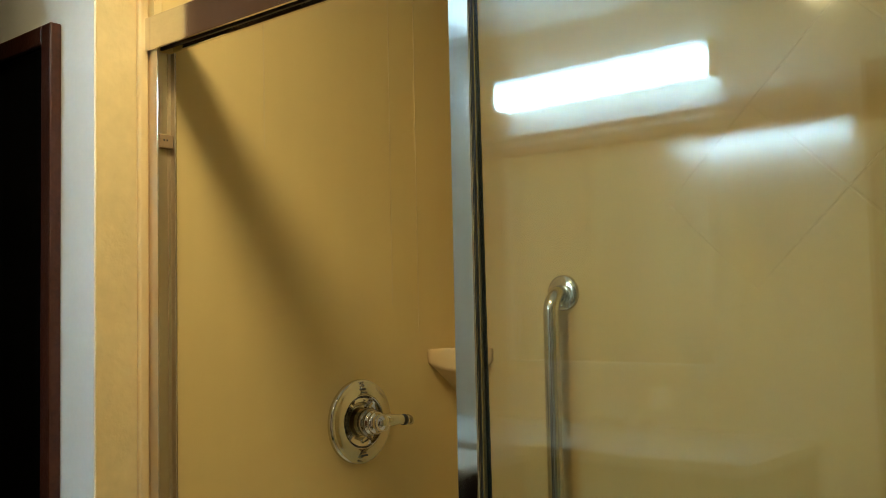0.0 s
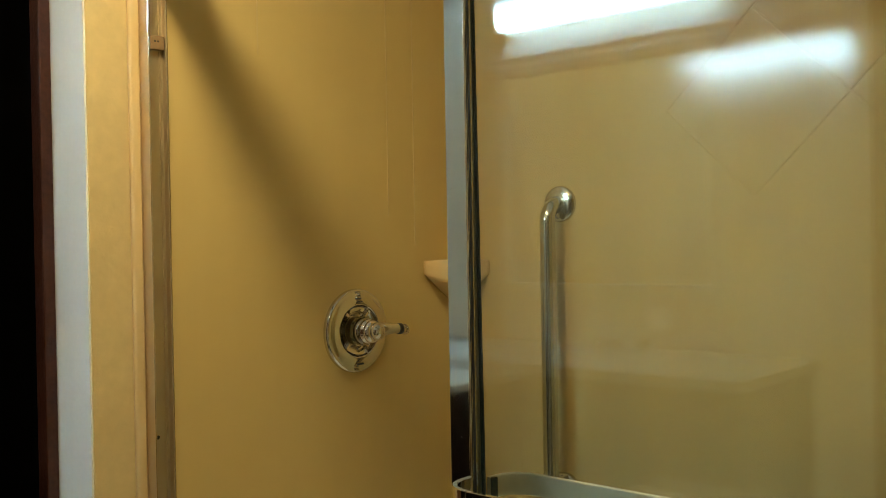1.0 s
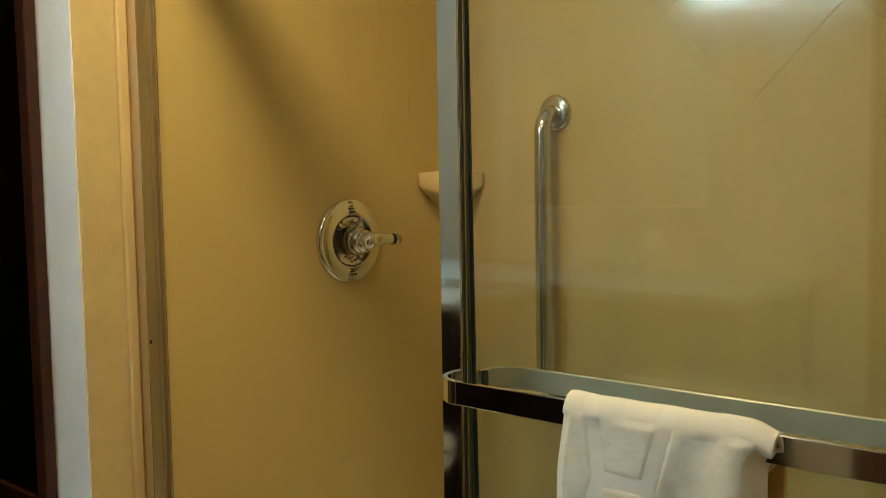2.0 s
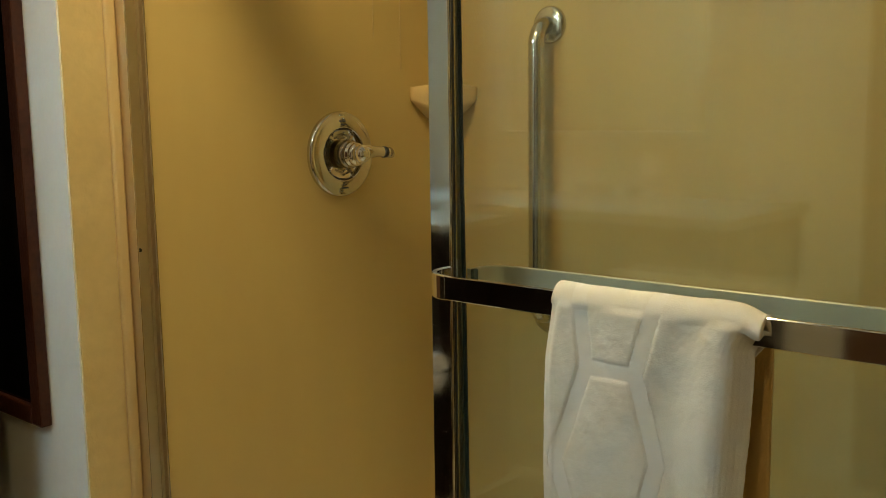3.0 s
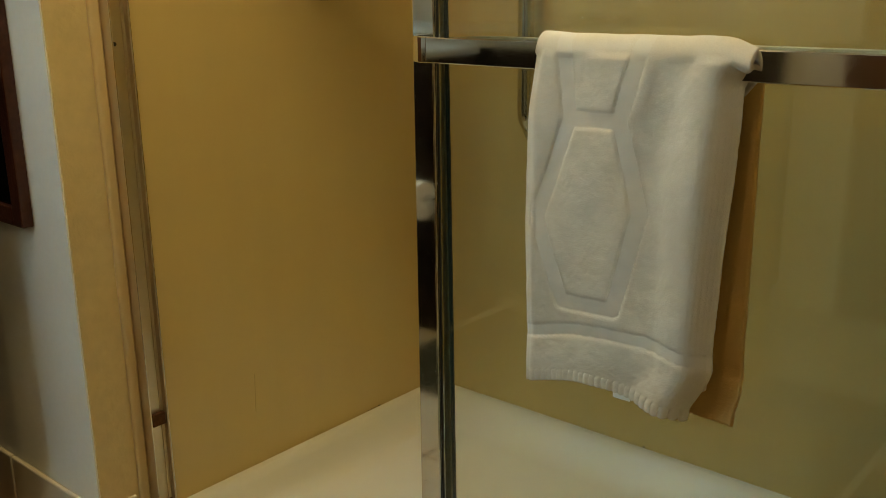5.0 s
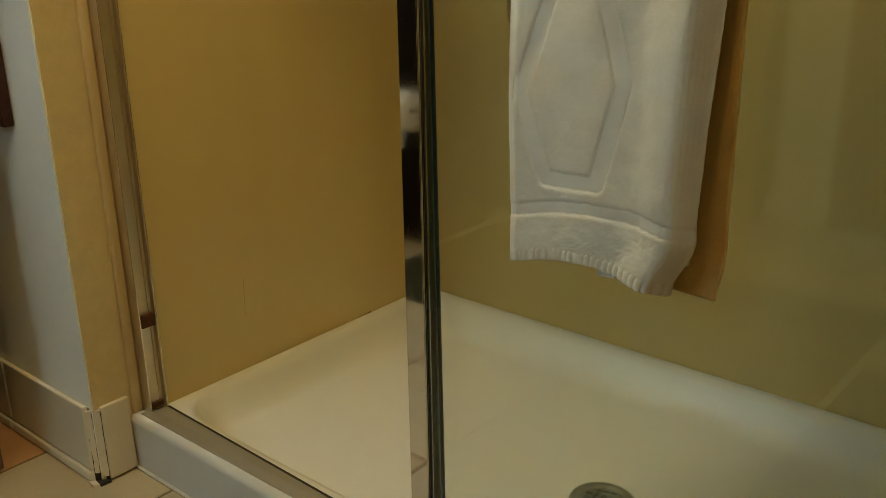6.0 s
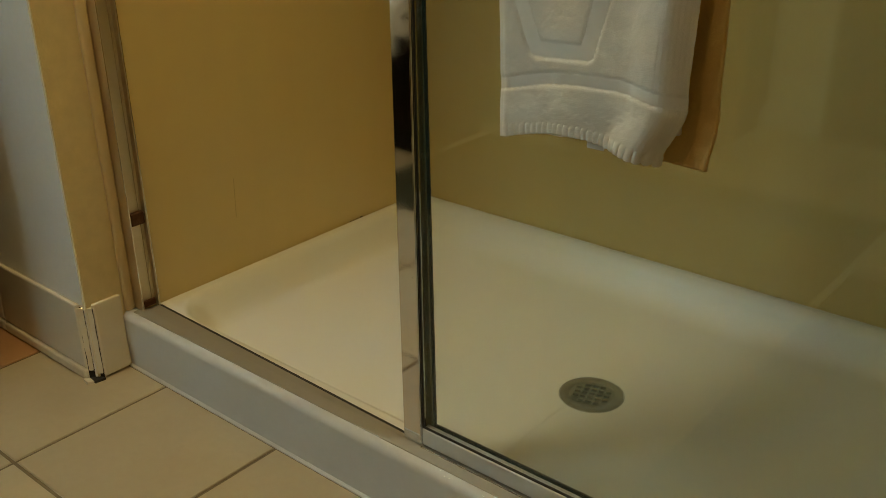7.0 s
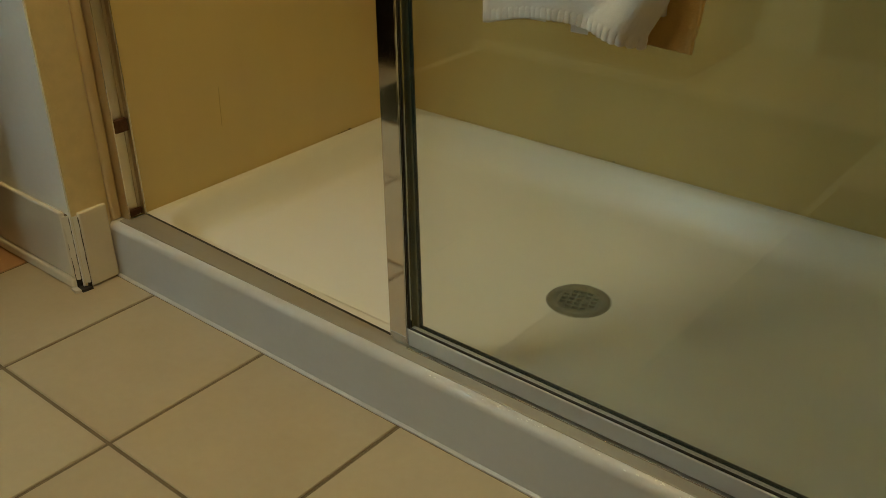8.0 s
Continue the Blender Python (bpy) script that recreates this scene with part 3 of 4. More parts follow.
def towel_bar():
    """Flat bar on the door, bent back to the stile at its end; its twin on the inner door faces the shower."""
    x0, r, y0, zb = 0.689, 0.040, -0.012, 0.9885
    pts = [(x0, FRONT_Y, zb), (x0, y0 + r + 0.004, zb)]
    for k in range(0, 11):
        a = math.pi + math.pi / 2 * k / 10
        pts.append((x0 + r + r * math.cos(a), y0 + r + r * math.sin(a), zb))
    for k in range(1, 13):
        pts.append((x0 + r + (1.412 - x0 - r) * k / 12, y0, zb))
    for k in range(1, 11):
        a = -math.pi / 2 + math.pi / 2 * k / 10
        pts.append((1.412 + r * math.cos(a), y0 + r + r * math.sin(a), zb))
    pts.append((1.452, FRONT_Y, zb))
    h, t = 0.0140, 0.0028
    sec = [(-t, -h + 0.001), (-t + 0.001, -h), (t - 0.001, -h), (t, -h + 0.001), (t, h - 0.001), (t - 0.001, h), (-t + 0.001, h), (-t, h - 0.001)]
    bar = part("towel_bar", sweep(pts[12:26], sec), CHROME, front_door, "flat chrome towel bar")
    cap = [(a * 1.25, b * 1.03) for a, b in sec]
    for ends in (pts[:13], pts[25:]):
        part("bar_end", sweep(ends, cap), CHROME, bar, "curved chrome end of the bar")
    inner = [(p[0] + 0.004 if p[0] < 1.3 else p[0] + 0.044, 0.110 - p[1], p[2] - 0.006) for p in pts]
    inner[0], inner[-1] = (inner[0][0], 0.0735, inner[0][2]), (inner[-1][0], 0.0735, inner[-1][2])
    inner_bar = part("towel_bar", sweep(inner, sec), INNER_BAR, rear_door, "flat chrome bar on the shower side")
    part("bracket", box(0.690, 0.7005, 0.0737, 0.083, 0.968, 0.996, 0.001), GASKET, inner_bar, "dark bar bracket")
    return bar


towel_bar()


# ---- towel over the bar ----
def segment_distance(p, a, b):
    ax, az, bx, bz = *a, *b
    dx, dz = bx - ax, bz - az
    f = min(1.0, max(0.0, ((p[0] - ax) * dx + (p[1] - az) * dz) / (dx * dx + dz * dz)))
    return math.hypot(p[0] - ax - f * dx, p[1] - az - f * dz)


def towel():
    """Folded over the bar: pile on both sides, a flat woven hexagon and band, a ribbed hem; the rear layer shows past the front one."""
    ob = thing("hand_towel", "white terry towel with a woven hexagon folded over the bar", "towel")
    hexa = [(0.931, 0.931), (0.988, 0.932), (1.011, 0.844), (0.987, 0.744), (0.925, 0.740), (0.895, 0.828)]
    lines = [(hexa[k], hexa[(k + 1) % 6]) for k in range(6)] + [(hexa[0], (0.915, 1.03)), (hexa[1], (1.013, 1.03))]
    nu, bottom, top = 170, 0.640, 0.990
    front = 210
    rows = []
    for k in range(front + 1):
        z = bottom + (top - bottom) * k / front
        rows.append((-0.026 - 0.004 * math.sin((z - bottom) * 8), z, 0))
    for k in range(1, 16):
        a = math.pi * k / 16
        rows.append((-0.011 - 0.015 * math.cos(a), top + 0.019 * math.sin(a), 1))
    for k in range(0, 70):
        rows.append((0.004 - 0.004 * smooth_step(0, 1, k / 69), top - (top - bottom - 0.03) * k / 69, 2))
    bm = bmesh.new()
    grid, flat = [], set()
    for n, (y, z, side) in enumerate(rows):
        row = []
        drop = smooth_step(bottom, top, z)
        xl = 0.880 + 0.008 * smooth_step(0.93, 1.005, z)
        if side == 0:
            xr = 1.062 + 0.024 * smooth_step(bottom, 0.70, z) + 0.012 * smooth_step(0.69, 0.96, z) + 0.012 * smooth_step(0.965, 1.0, z)
        else:
            xr = 1.110 - (0.034 * (1 - smooth_step(0.93, top, z)) if side == 2 else 0.0)
        for i in range(nu + 1):
            u = i / nu
            x = xl + (xr - xl) * u
            dy = 0.0
            zz = z
            stripe = abs(z - (0.697 + 0.020 * math.sin(min(u, 1.0) * 2.75)))
            band = 1 - smooth_step(0.0070, 0.0092, stripe)
            hem = 1 - smooth_step(0.010, 0.0135, z - bottom)
            if side == 0:
                near = min(segment_distance((x, z), a, b) for a, b in lines)
                woven = 1 - smooth_step(0.0080, 0.0102, near)
                dy += 0.0016 * max(woven, band) + 0.0009 * (1 - smooth_step(0.0, 0.0012, abs(near - 0.0095)))
                if max(woven, band) > 0.5:
                    flat.add((n, i))
                dy += 0.0013 * hem * math.cos(u * 2 * math.pi * 27)
                zz += 0.0010 * hem * math.cos(u * 2 * math.pi * 27) + (0.017 * math.sin(u * 3.0) - 0.004 * u ** 3) * (1 - smooth_step(0.0, 0.06, z - bottom))
                dy -= 0.003 * math.exp(-((u - 0.86) / 0.09) ** 2)
                dy += 0.004 * math.exp(-((u - 0.70) / 0.10) ** 2)
                dy += 0.020 * smooth_step(0.86, 1.02, u) ** 1.6
                dy += 0.005 * (1 - smooth_step(0.0, 0.05, u)) + 0.0006 * math.cos(u * 900) * (1 - smooth_step(0.05, 0.07, u)) + 0.0003 * math.cos(u * 700) * smooth_step(0.86, 0.93, u)
            elif side == 2:
                dy += 0.0022 * band + 0.0011 * hem * math.cos(u * 2 * math.pi * 29)
                zz += 0.008 * math.sin(u * 3.1) * (1 - smooth_step(0.0, 0.05, z - bottom))
            else:
                zz -= 0.008 * smooth_step(0.84, 1.0, u) ** 2
                if min(segment_distance((x, z), a, b) for a, b in lines[6:]) < 0.0085 and y < -0.013:
                    flat.add((n, i))
            wob = noise.noise(Vector((x * 22, z * 12, 3.0 + side))) * 0.0040 + noise.noise(Vector((x * 80, z * 60, 5.0 + side))) * 0.0007
            if (n, i) not in flat:
                wob += noise.noise(Vector((x * 230, z * 200, 9.0 + side))) * 0.0003
            row.append(bm.verts.new((x, y + dy + (wob if side != 1 else 0), zz + (wob * 0.6 if side == 1 else 0))))
        grid.append(row)
    for n, (a, b) in enumerate(zip(grid, grid[1:])):
        for i in range(nu):
            f = bm.faces.new((a[i], a[i + 1], b[i + 1], b[i]))
            f.material_index = 1 if (n, i) in flat else 0
    cloth = part("cloth", bm, TOWEL, ob, smooth=True)
    cloth.data.materials.append(TOWEL_FLAT)
    thick = cloth.modifiers.new("thickness", "SOLIDIFY")
    thick.thickness, thick.offset = 0.007, 0.0
    for x, z in ((0.935, 0.642), (0.985, 0.637)):
        part("tag", box(x, x + 0.020, -0.0200, -0.0188, z + 0.008, z + 0.034, 0.0004), TAG, ob, "small white sewn label")
    return ob


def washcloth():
    """Rear layer of the towel, its warm shade painted tan; only its right-hand edge and hem show past it."""
    ob = thing("washcloth", "rear towel layer, its warm shade painted tan", "washcloth")
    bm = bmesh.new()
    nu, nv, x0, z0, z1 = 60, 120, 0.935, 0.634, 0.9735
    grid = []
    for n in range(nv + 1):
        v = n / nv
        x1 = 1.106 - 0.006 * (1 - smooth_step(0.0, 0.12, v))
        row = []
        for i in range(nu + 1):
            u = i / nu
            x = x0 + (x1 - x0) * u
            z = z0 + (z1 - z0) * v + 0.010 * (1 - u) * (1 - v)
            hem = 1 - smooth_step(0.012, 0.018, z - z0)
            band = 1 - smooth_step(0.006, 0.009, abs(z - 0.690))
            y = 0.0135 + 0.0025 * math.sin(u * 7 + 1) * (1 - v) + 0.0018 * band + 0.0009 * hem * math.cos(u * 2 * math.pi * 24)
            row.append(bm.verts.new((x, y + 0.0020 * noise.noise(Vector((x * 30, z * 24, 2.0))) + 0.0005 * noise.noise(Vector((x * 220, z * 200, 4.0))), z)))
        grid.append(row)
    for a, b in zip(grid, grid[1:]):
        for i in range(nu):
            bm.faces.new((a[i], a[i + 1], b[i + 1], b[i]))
    cloth = part("cloth", bm, SHADED_TERRY, ob, smooth=True)
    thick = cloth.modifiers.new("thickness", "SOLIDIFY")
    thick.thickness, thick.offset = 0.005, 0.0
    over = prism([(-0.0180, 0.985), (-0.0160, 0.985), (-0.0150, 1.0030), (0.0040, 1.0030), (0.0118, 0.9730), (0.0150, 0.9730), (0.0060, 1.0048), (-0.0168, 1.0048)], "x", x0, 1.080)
    part("fold", over, SHADED_TERRY, ob)
    return ob


towel()
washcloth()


# ---- on the shower walls ----
def valve():
    """Round chrome plate with a stepped hub and a lever handle, on the side wall."""
    ob = thing("shower_valve", "polished chrome shower valve with a lever handle", "shower valve", at=(0.0, 0.5025, 1.112))
    out = pose(0, 0, 0, 0, 90, 0)
    plate = part("plate", lathe([(0.086, 0.0), (0.0865, 0.005), (0.0848, 0.0095), (0.0805, 0.0122), (0.0782, 0.0115), (0.0758, 0.0132), (0.056, 0.0160), (0.0535, 0.0156), (0.0532, 0.006)], 72, out, False), VALVE, ob, smooth=True)
    part("recess", lathe([(0.0533, 0.0145), (0.0510, 0.008), (0.044, 0.0035), (0.036, 0.0020), (0.030, 0.0025)], 64, out, False), VALVE, plate, "polished bowl of the plate", smooth=True)
    part("sleeve", lathe([(0.0285, 0.002), (0.0285, 0.034), (0.0265, 0.0365), (0.0235, 0.0385)], 48, out), DARKENED_CHROME, ob, smooth=True)
    part("collar", lathe([(0.0225, 0.0375), (0.0245, 0.039), (0.0245, 0.0425), (0.0200, 0.0445), (0.0200, 0.0475), (0.0230, 0.0495), (0.0230, 0.0535), (0.0175, 0.060)], 48, out), VALVE, ob, smooth=True)
    bm = bmesh.new()
    rings = []
    for k in range(15):
        f = k / 14
        c = Vector((0.058 + 0.020 * math.sin(f * 1.6), 0.004 + 0.068 * f, 0.002 - 0.003 * f + 0.004 * math.sin(f * 3.1)))
        a, b = 0.0160 - 0.0055 * smooth_step(0, 0.6, f) - 0.002 * smooth_step(0.93, 1, f), 0.0145 - 0.005 * smooth_step(0, 0.7, f)
        rings.append([bm.verts.new(c + Vector((b * math.sin(2 * math.pi * q / 16), 0, a * math.cos(2 * math.pi * q / 16)))) for q in range(16)])
    for r0, r1 in zip(rings, rings[1:]):
        for q in range(16):
            bm.faces.new((r0[q], r0[(q + 1) % 16], r1[(q + 1) % 16], r1[q]))
    bm.faces.new(rings[0])
    bm.faces.new(rings[-1])
    lever = part("lever", bm, VALVE, ob, smooth=True)
    ball = bmesh.new()
    bmesh.ops.create_uvsphere(ball, u_segments=32, v_segments=20, radius=0.0180, matrix=Matrix.Translation((0.062, 0.004, 0.001)))
    part("ball", ball, VALVE, lever, smooth=True)
    tip = bmesh.new()
    bmesh.ops.create_uvsphere(tip, u_segments=24, v_segments=16, radius=0.0105, matrix=Matrix.Translation((0.0775, 0.066, 0.002)))
    part("tip", tip, DARKENED_CHROME, lever, smooth=True)
    band = lathe([(0.0100, -0.005), (0.0114, -0.004), (0.0114, 0.004), (0.0100, 0.005)], 24, pose(0.0760, 0.0535, 0.003, -90, 0, 0))
    part("band", band, GASKET, lever, "dark band on the lever", smooth=True)
    for z in (0.064, -0.064):
        part("marking", box(0.0140, 0.0156, -0.008, 0.010, z - 0.006, z - 0.003), GASKET, plate)
        part("marking", box(0.0140, 0.0152, -0.010, 0.006, z + 0.001, z + 0.004), GASKET, plate)
    for a in (40, 140, 220, 320):
        bm = box(0.002, 0.010, -0.0035, 0.0035, 0.033, 0.048, 0.0015)
        bmesh.ops.transform(bm, matrix=pose(0, 0, 0, a, 0, 0), verts=bm.verts)
        part("clip", bm, VALVE, plate)
    return ob


def grab_bar():
    ob = thing("grab_bar", "vertical satin steel grab bar on the shower wall", "grab bar")
    x, zt, zb, r, off = 0.2965, 1.3675, 0.762, 0.0164, 0.050
    yb = BACK_Y - off
    pts = [(x, BACK_Y, zt), (x, BACK_Y - 0.012, zt)]
    for k in range(9):
        a = math.pi / 2 * k / 8
        pts.append((x, yb + 0.04 - 0.04 * math.sin(a), zt - 0.04 + 0.04 * math.cos(a)))
    for k in range(1, 9):
        pts.append((x, yb, zt - 0.04 + (zb + 0.08 - zt) * k / 9))
    for k in range(9):
        a = math.pi / 2 * k / 8
        pts.append((x, yb + 0.04 - 0.04 * math.cos(a), zb + 0.04 - 0.04 * math.sin(a)))
    pts += [(x, BACK_Y - 0.012, zb), (x, BACK_Y, zb)]
    part("tube", sweep(pts, circle_section(r, 24)), STEEL, ob, smooth=True)
    for z in (zt, zb):
        part("flange", lathe([(0.0385, 0.0), (0.0385, 0.004), (0.0355, 0.009), (0.030, 0.012), (0.018, 0.013)], 40, pose(x, BACK_Y, z, 90, 0, 0)), STEEL, ob, "satin steel cover plate", smooth=True)
    return ob


def soap_dish():
    """Corner ledge: a flat face along its front, deepest in the middle, a raised lip and an underside that runs back to the corner."""
    ob = thing("soap_dish", "cream moulded soap ledge in the shower corner", "soap dish")
    edge = []
    for k in range(17):
        a = math.pi / 2 * k / 16
        n = (abs(math.cos(a)) ** 3.2 + abs(math.sin(a)) ** 3.2) ** (-1 / 3.2)
        edge.append((0.102 * n * math.sin(a), 0.108 * n * math.cos(a), math.sin(2 * a)))
    bm = bmesh.new()
    rings = []
    for size, z, belly in ((0.10, 1.150, 0.0), (0.55, 1.184, 0.2), (0.93, 1.214, 0.9), (0.985, 1.219, 1.0), (1.0, 1.224, 0.9),
                           (1.0, 1.244, 0.0), (0.985, 1.2485, 0.0), (0.955, 1.2495, 0.0), (0.925, 1.2475, 0.0), (0.90, 1.240, 0.0), (0.55, 1.236, 0.0)):
        ring = [bm.verts.new((0.0, BACK_Y, z))]
        for ex, ey, bulge in edge:
            ring.append(bm.verts.new((ex * size, BACK_Y - ey * size, z - 0.016 * belly * bulge + (0.004 * bulge if z > 1.23 else 0.0))))
        rings.append(ring)
    n = len(rings[0])
    for a, b in zip(rings, rings[1:]):
        for k in range(n):
            bm.faces.new((a[k], a[(k + 1) % n], b[(k + 1) % n], b[k]))
    bm.faces.new(rings[0])
    bm.faces.new(rings[-1])
    part("ledge", bm, CREAM, ob, smooth=True)
    return ob


valve()
grab_bar()
soap_dish()


# ---- framed mirror on the white wall ----
def framed_mirror():
    ob = thing("wall_mirror", "tall dark mirror in a mahogany frame on the wall", "mirror")
    x0, x1, z0, z1, w, d = -0.72, -0.130, 0.661, 1.850, 0.034, 0.021
    y = WALL_Y - 0.001
    for sides in ((x1 - w, x1, z0, z1), (x0, x0 + w, z0, z1), (x0 + w, x1 - w, z1 - w, z1), (x0 + w, x1 - w, z0, z0 + w)):
        part("frame_bar", box(sides[0], sides[1], y - d, y, sides[2], sides[3], 0.003), WOOD, ob)
    # black base colour stands in for the mirror's dark reflection
    part("glass", box(x0 + w - 0.004, x1 - w + 0.004, y - 0.012, y - 0.004, z0 + w - 0.004, z1 - w + 0.004), DARK_GLASS, ob, "black glass, dark reflection in its colour")
    return ob


framed_mirror()


# ---- unseen leaf, added at the left to shade the white wall ----
def shade_leaf():
    ob = thing("shade_leaf", "unseen brown leaf added to shade the white wall", "door", at=(-0.213, -0.655, 0.0))
    leaf = part("leaf", box(-0.02, 0.02, 0.0, 0.483, 0.012, 2.045, 0.002), DOOR_WOOD, ob)
    part("knob", lathe([(0.012, 0), (0.012, 0.03), (0.026, 0.04), (0.028, 0.052), (0.020, 0.062)], 24, pose(0.02, 0.42, 0.98, 0, 90, 0)), STEEL, leaf, "satin metal knob", smooth=True)
    return ob


shade_leaf()


# ---- vanity side of the room ----
def vanity():
    ob = thing("vanity_cabinet", "dark wood vanity cabinet under a stone counter", "cabinet")
    part("body", box(-1.30, 0.31, VAN_Y + 0.002, -1.56, 0.08, 0.86, 0.003), CABINET, ob)
    part("plinth", box(-1.30, 0.29, VAN_Y + 0.002, -1.62, 0.0, 0.08), CABINET, ob)
    for k in range(4):
        x = -1.28 + k * 0.396
        part("door", box(x, x + 0.388, -1.578, -1.5605, 0.10, 0.84, 0.004), CABINET, ob)
    low = thing("storage_cabinet", "dark wood storage cabinet with a pale stone top", "cabinet")
    part("body", box(-1.30, -0.40, -1.525, -1.22, 0.03, 0.844, 0.004), CABINET, low)
    part("top", box(-1.305, -0.395, -1.528, -1.205, 0.845, 0.868, 0.003), STONE, low, "pale stone top")
    part("plinth", box(-1.29, -0.41, -1.515, -1.23, 0.0, 0.029), CABINET, low)
    for k in range(2):
        part("door", box(-1.29 + k * 0.447, -0.853 + k * 0.447, -1.219, -1.205, 0.045, 0.82, 0.004), CABINET, low)
    top = thing("countertop", "grey speckled stone vanity counter with a backsplash", "countertop")
    part("slab", box(-1.32, 0.335, VAN_Y + 0.002, -1.53, 0.861, 0.895, 0.005), COUNTER_STONE, top)
    part("backsplash", box(-1.32, 0.335, VAN_Y + 0.002, VAN_Y + 0.02, 0.8955, 1.0, 0.003), PAINT_GREY, top, "grey backsplash strip")


def vanity_mirror():
    ob = thing("vanity_mirror", "wide framed mirror over the vanity counter", "mirror")
    x0, x1, z0, z1, w = -0.98, 0.088, 1.095, 2.035, 0.098
    y = VAN_Y + 0.001
    for sides in ((x1 - w, x1, z0, z1), (x0, x0 + w, z0, z1), (x0 + w, x1 - w, z1 - w, z1), (x0 + w, x1 - w, z0, z0 + 0.03)):
        part("frame_bar", box(sides[0], sides[1], y, y + 0.038, sides[2], sides[3], 0.004), PAINT_GREY, ob)
    for z, size in ((z1 - 0.025, 0.015), (z1 - 0.062, 0.015), (z1 - 0.090, 0.007)):
        half = [(size * math.sin(math.pi * k / 12), z + size * math.cos(math.pi * k / 12)) for k in range(13)]
        part("moulding", prism([(y + 0.0375 + a, b) for a, b in half], "x", x0 + 0.004, x1 - 0.004), PLASTIC, ob, "raised half-round bead along the frame")
    part("glass", box(x0 + w - 0.004, x1 - w + 0.004, y + 0.002, y + 0.010, z0 + 0.026, z1 - w + 0.004), MIRROR, ob)


def vanity_light():
    ob = thing("vanity_light", "long white fluorescent light over the mirror", "light fixture")
    x0, x1, zc, yc = -0.875, 0.017, LENS_Z, VAN_Y + 0.062
    part("base", box(x0 - 0.005, x1 + 0.005, VAN_Y + 0.001, VAN_Y + 0.03, zc - 0.045, zc + 0.045, 0.004), PLASTIC, ob)
    sec = [(0.058 * math.cos(a), LENS_H * math.sin(a)) for a in (2 * math.pi * k / 24 for k in range(24))]
    bm = bmesh.new()
    rings = [[bm.verts.new((x, yc + a * 0.55, zc + b)) for a, b in sec] for x in (x0, x1)]
    for k in range(24):
        bm.faces.new((rings[0][k], rings[0][(k + 1) % 24], rings[1][(k + 1) % 24], rings[1][k]))
    bm.faces.new(rings[0])
    bm.faces.new(rings[1])
    part("diffuser", bm, TUBE, ob, "glowing white acrylic lens", smooth=False)
    for x in (x0 - 0.012, x1):
        part("end_cap", box(x, x + 0.012, VAN_Y + 0.001, VAN_Y + 0.105, zc - LENS_H - 0.004, zc + LENS_H + 0.004, 0.004), PLASTIC, ob)


def counter_things():
    plate = thing("switch_plate", "white plastic switch plate on the vanity wall", "switch plate")
    cover = part("plate", box(-0.270, -0.188, VAN_Y + 0.0205, VAN_Y + 0.030, 0.965, 1.045, 0.002), TAG, plate)
    for x in (-0.247, -0.211):
        part("rocker", box(x - 0.011, x + 0.011, VAN_Y + 0.030, VAN_Y + 0.034, 0.982, 1.028, 0.002), TAG, cover)
    tap = thing("basin_tap", "polished chrome tap on the vanity counter", "tap")
    part("body", lathe([(0.028, 0), (0.026, 0.018), (0.020, 0.035), (0.018, 0.05)], 24, pose(-0.33, -1.99, 0.896)), CHROME, tap, smooth=True)
    part("spout", sweep([(-0.33, -1.99, 0.925), (-0.33, -1.96, 0.935), (-0.33, -1.91, 0.936), (-0.33, -1.87, 0.928), (-0.33, -1.855, 0.915)], circle_section(0.013, 16)), CHROME, tap, smooth=True)
    part("lever", sweep([(-0.356, -1.905, 0.938), (-0.335, -1.900, 0.941), (-0.310, -1.900, 0.939), (-0.300, -1.902, 0.934)], circle_section(0.012, 16)), CHROME, tap, smooth=True)
    part("lever", sweep([(-0.352, -1.885, 0.912), (-0.335, -1.880, 0.914), (-0.312, -1.880, 0.912)], circle_section(0.011, 16)), CHROME, tap, smooth=True)
    for x in (-0.43, -0.23):
        part("handle", lathe([(0.024, 0), (0.022, 0.02), (0.027, 0.03), (0.027, 0.045), (0.015, 0.05)], 20, pose(x, -1.99, 0.896)), CHROME, tap, smooth=True)


def paper_roll():
    ob = thing("paper_roll", "white paper roll on the dark cabinet front", "paper roll", at=(-0.425, -1.145, 0.44))
    part("roll", lathe([(0.021, -0.05), (0.056, -0.05), (0.056, 0.05), (0.021, 0.05), (0.021, -0.05)], 36, pose(0, 0, 0, 0, 90, 0), False), TAG, ob, smooth=False)
    part("holder", sweep([(-0.062, -0.0605, 0.0), (-0.062, -0.01, 0.0), (-0.058, 0.0, 0.0), (0.058, 0.0, 0.0), (0.062, -0.01, 0.0), (0.062, -0.0605, 0.0)], circle_section(0.006, 12)), STEEL, ob, "bent metal roll holder", smooth=True)
    part("sheet", box(-0.05, 0.05, 0.0545, 0.0555, -0.10, 0.0), TAG, ob, "loose end of the paper")


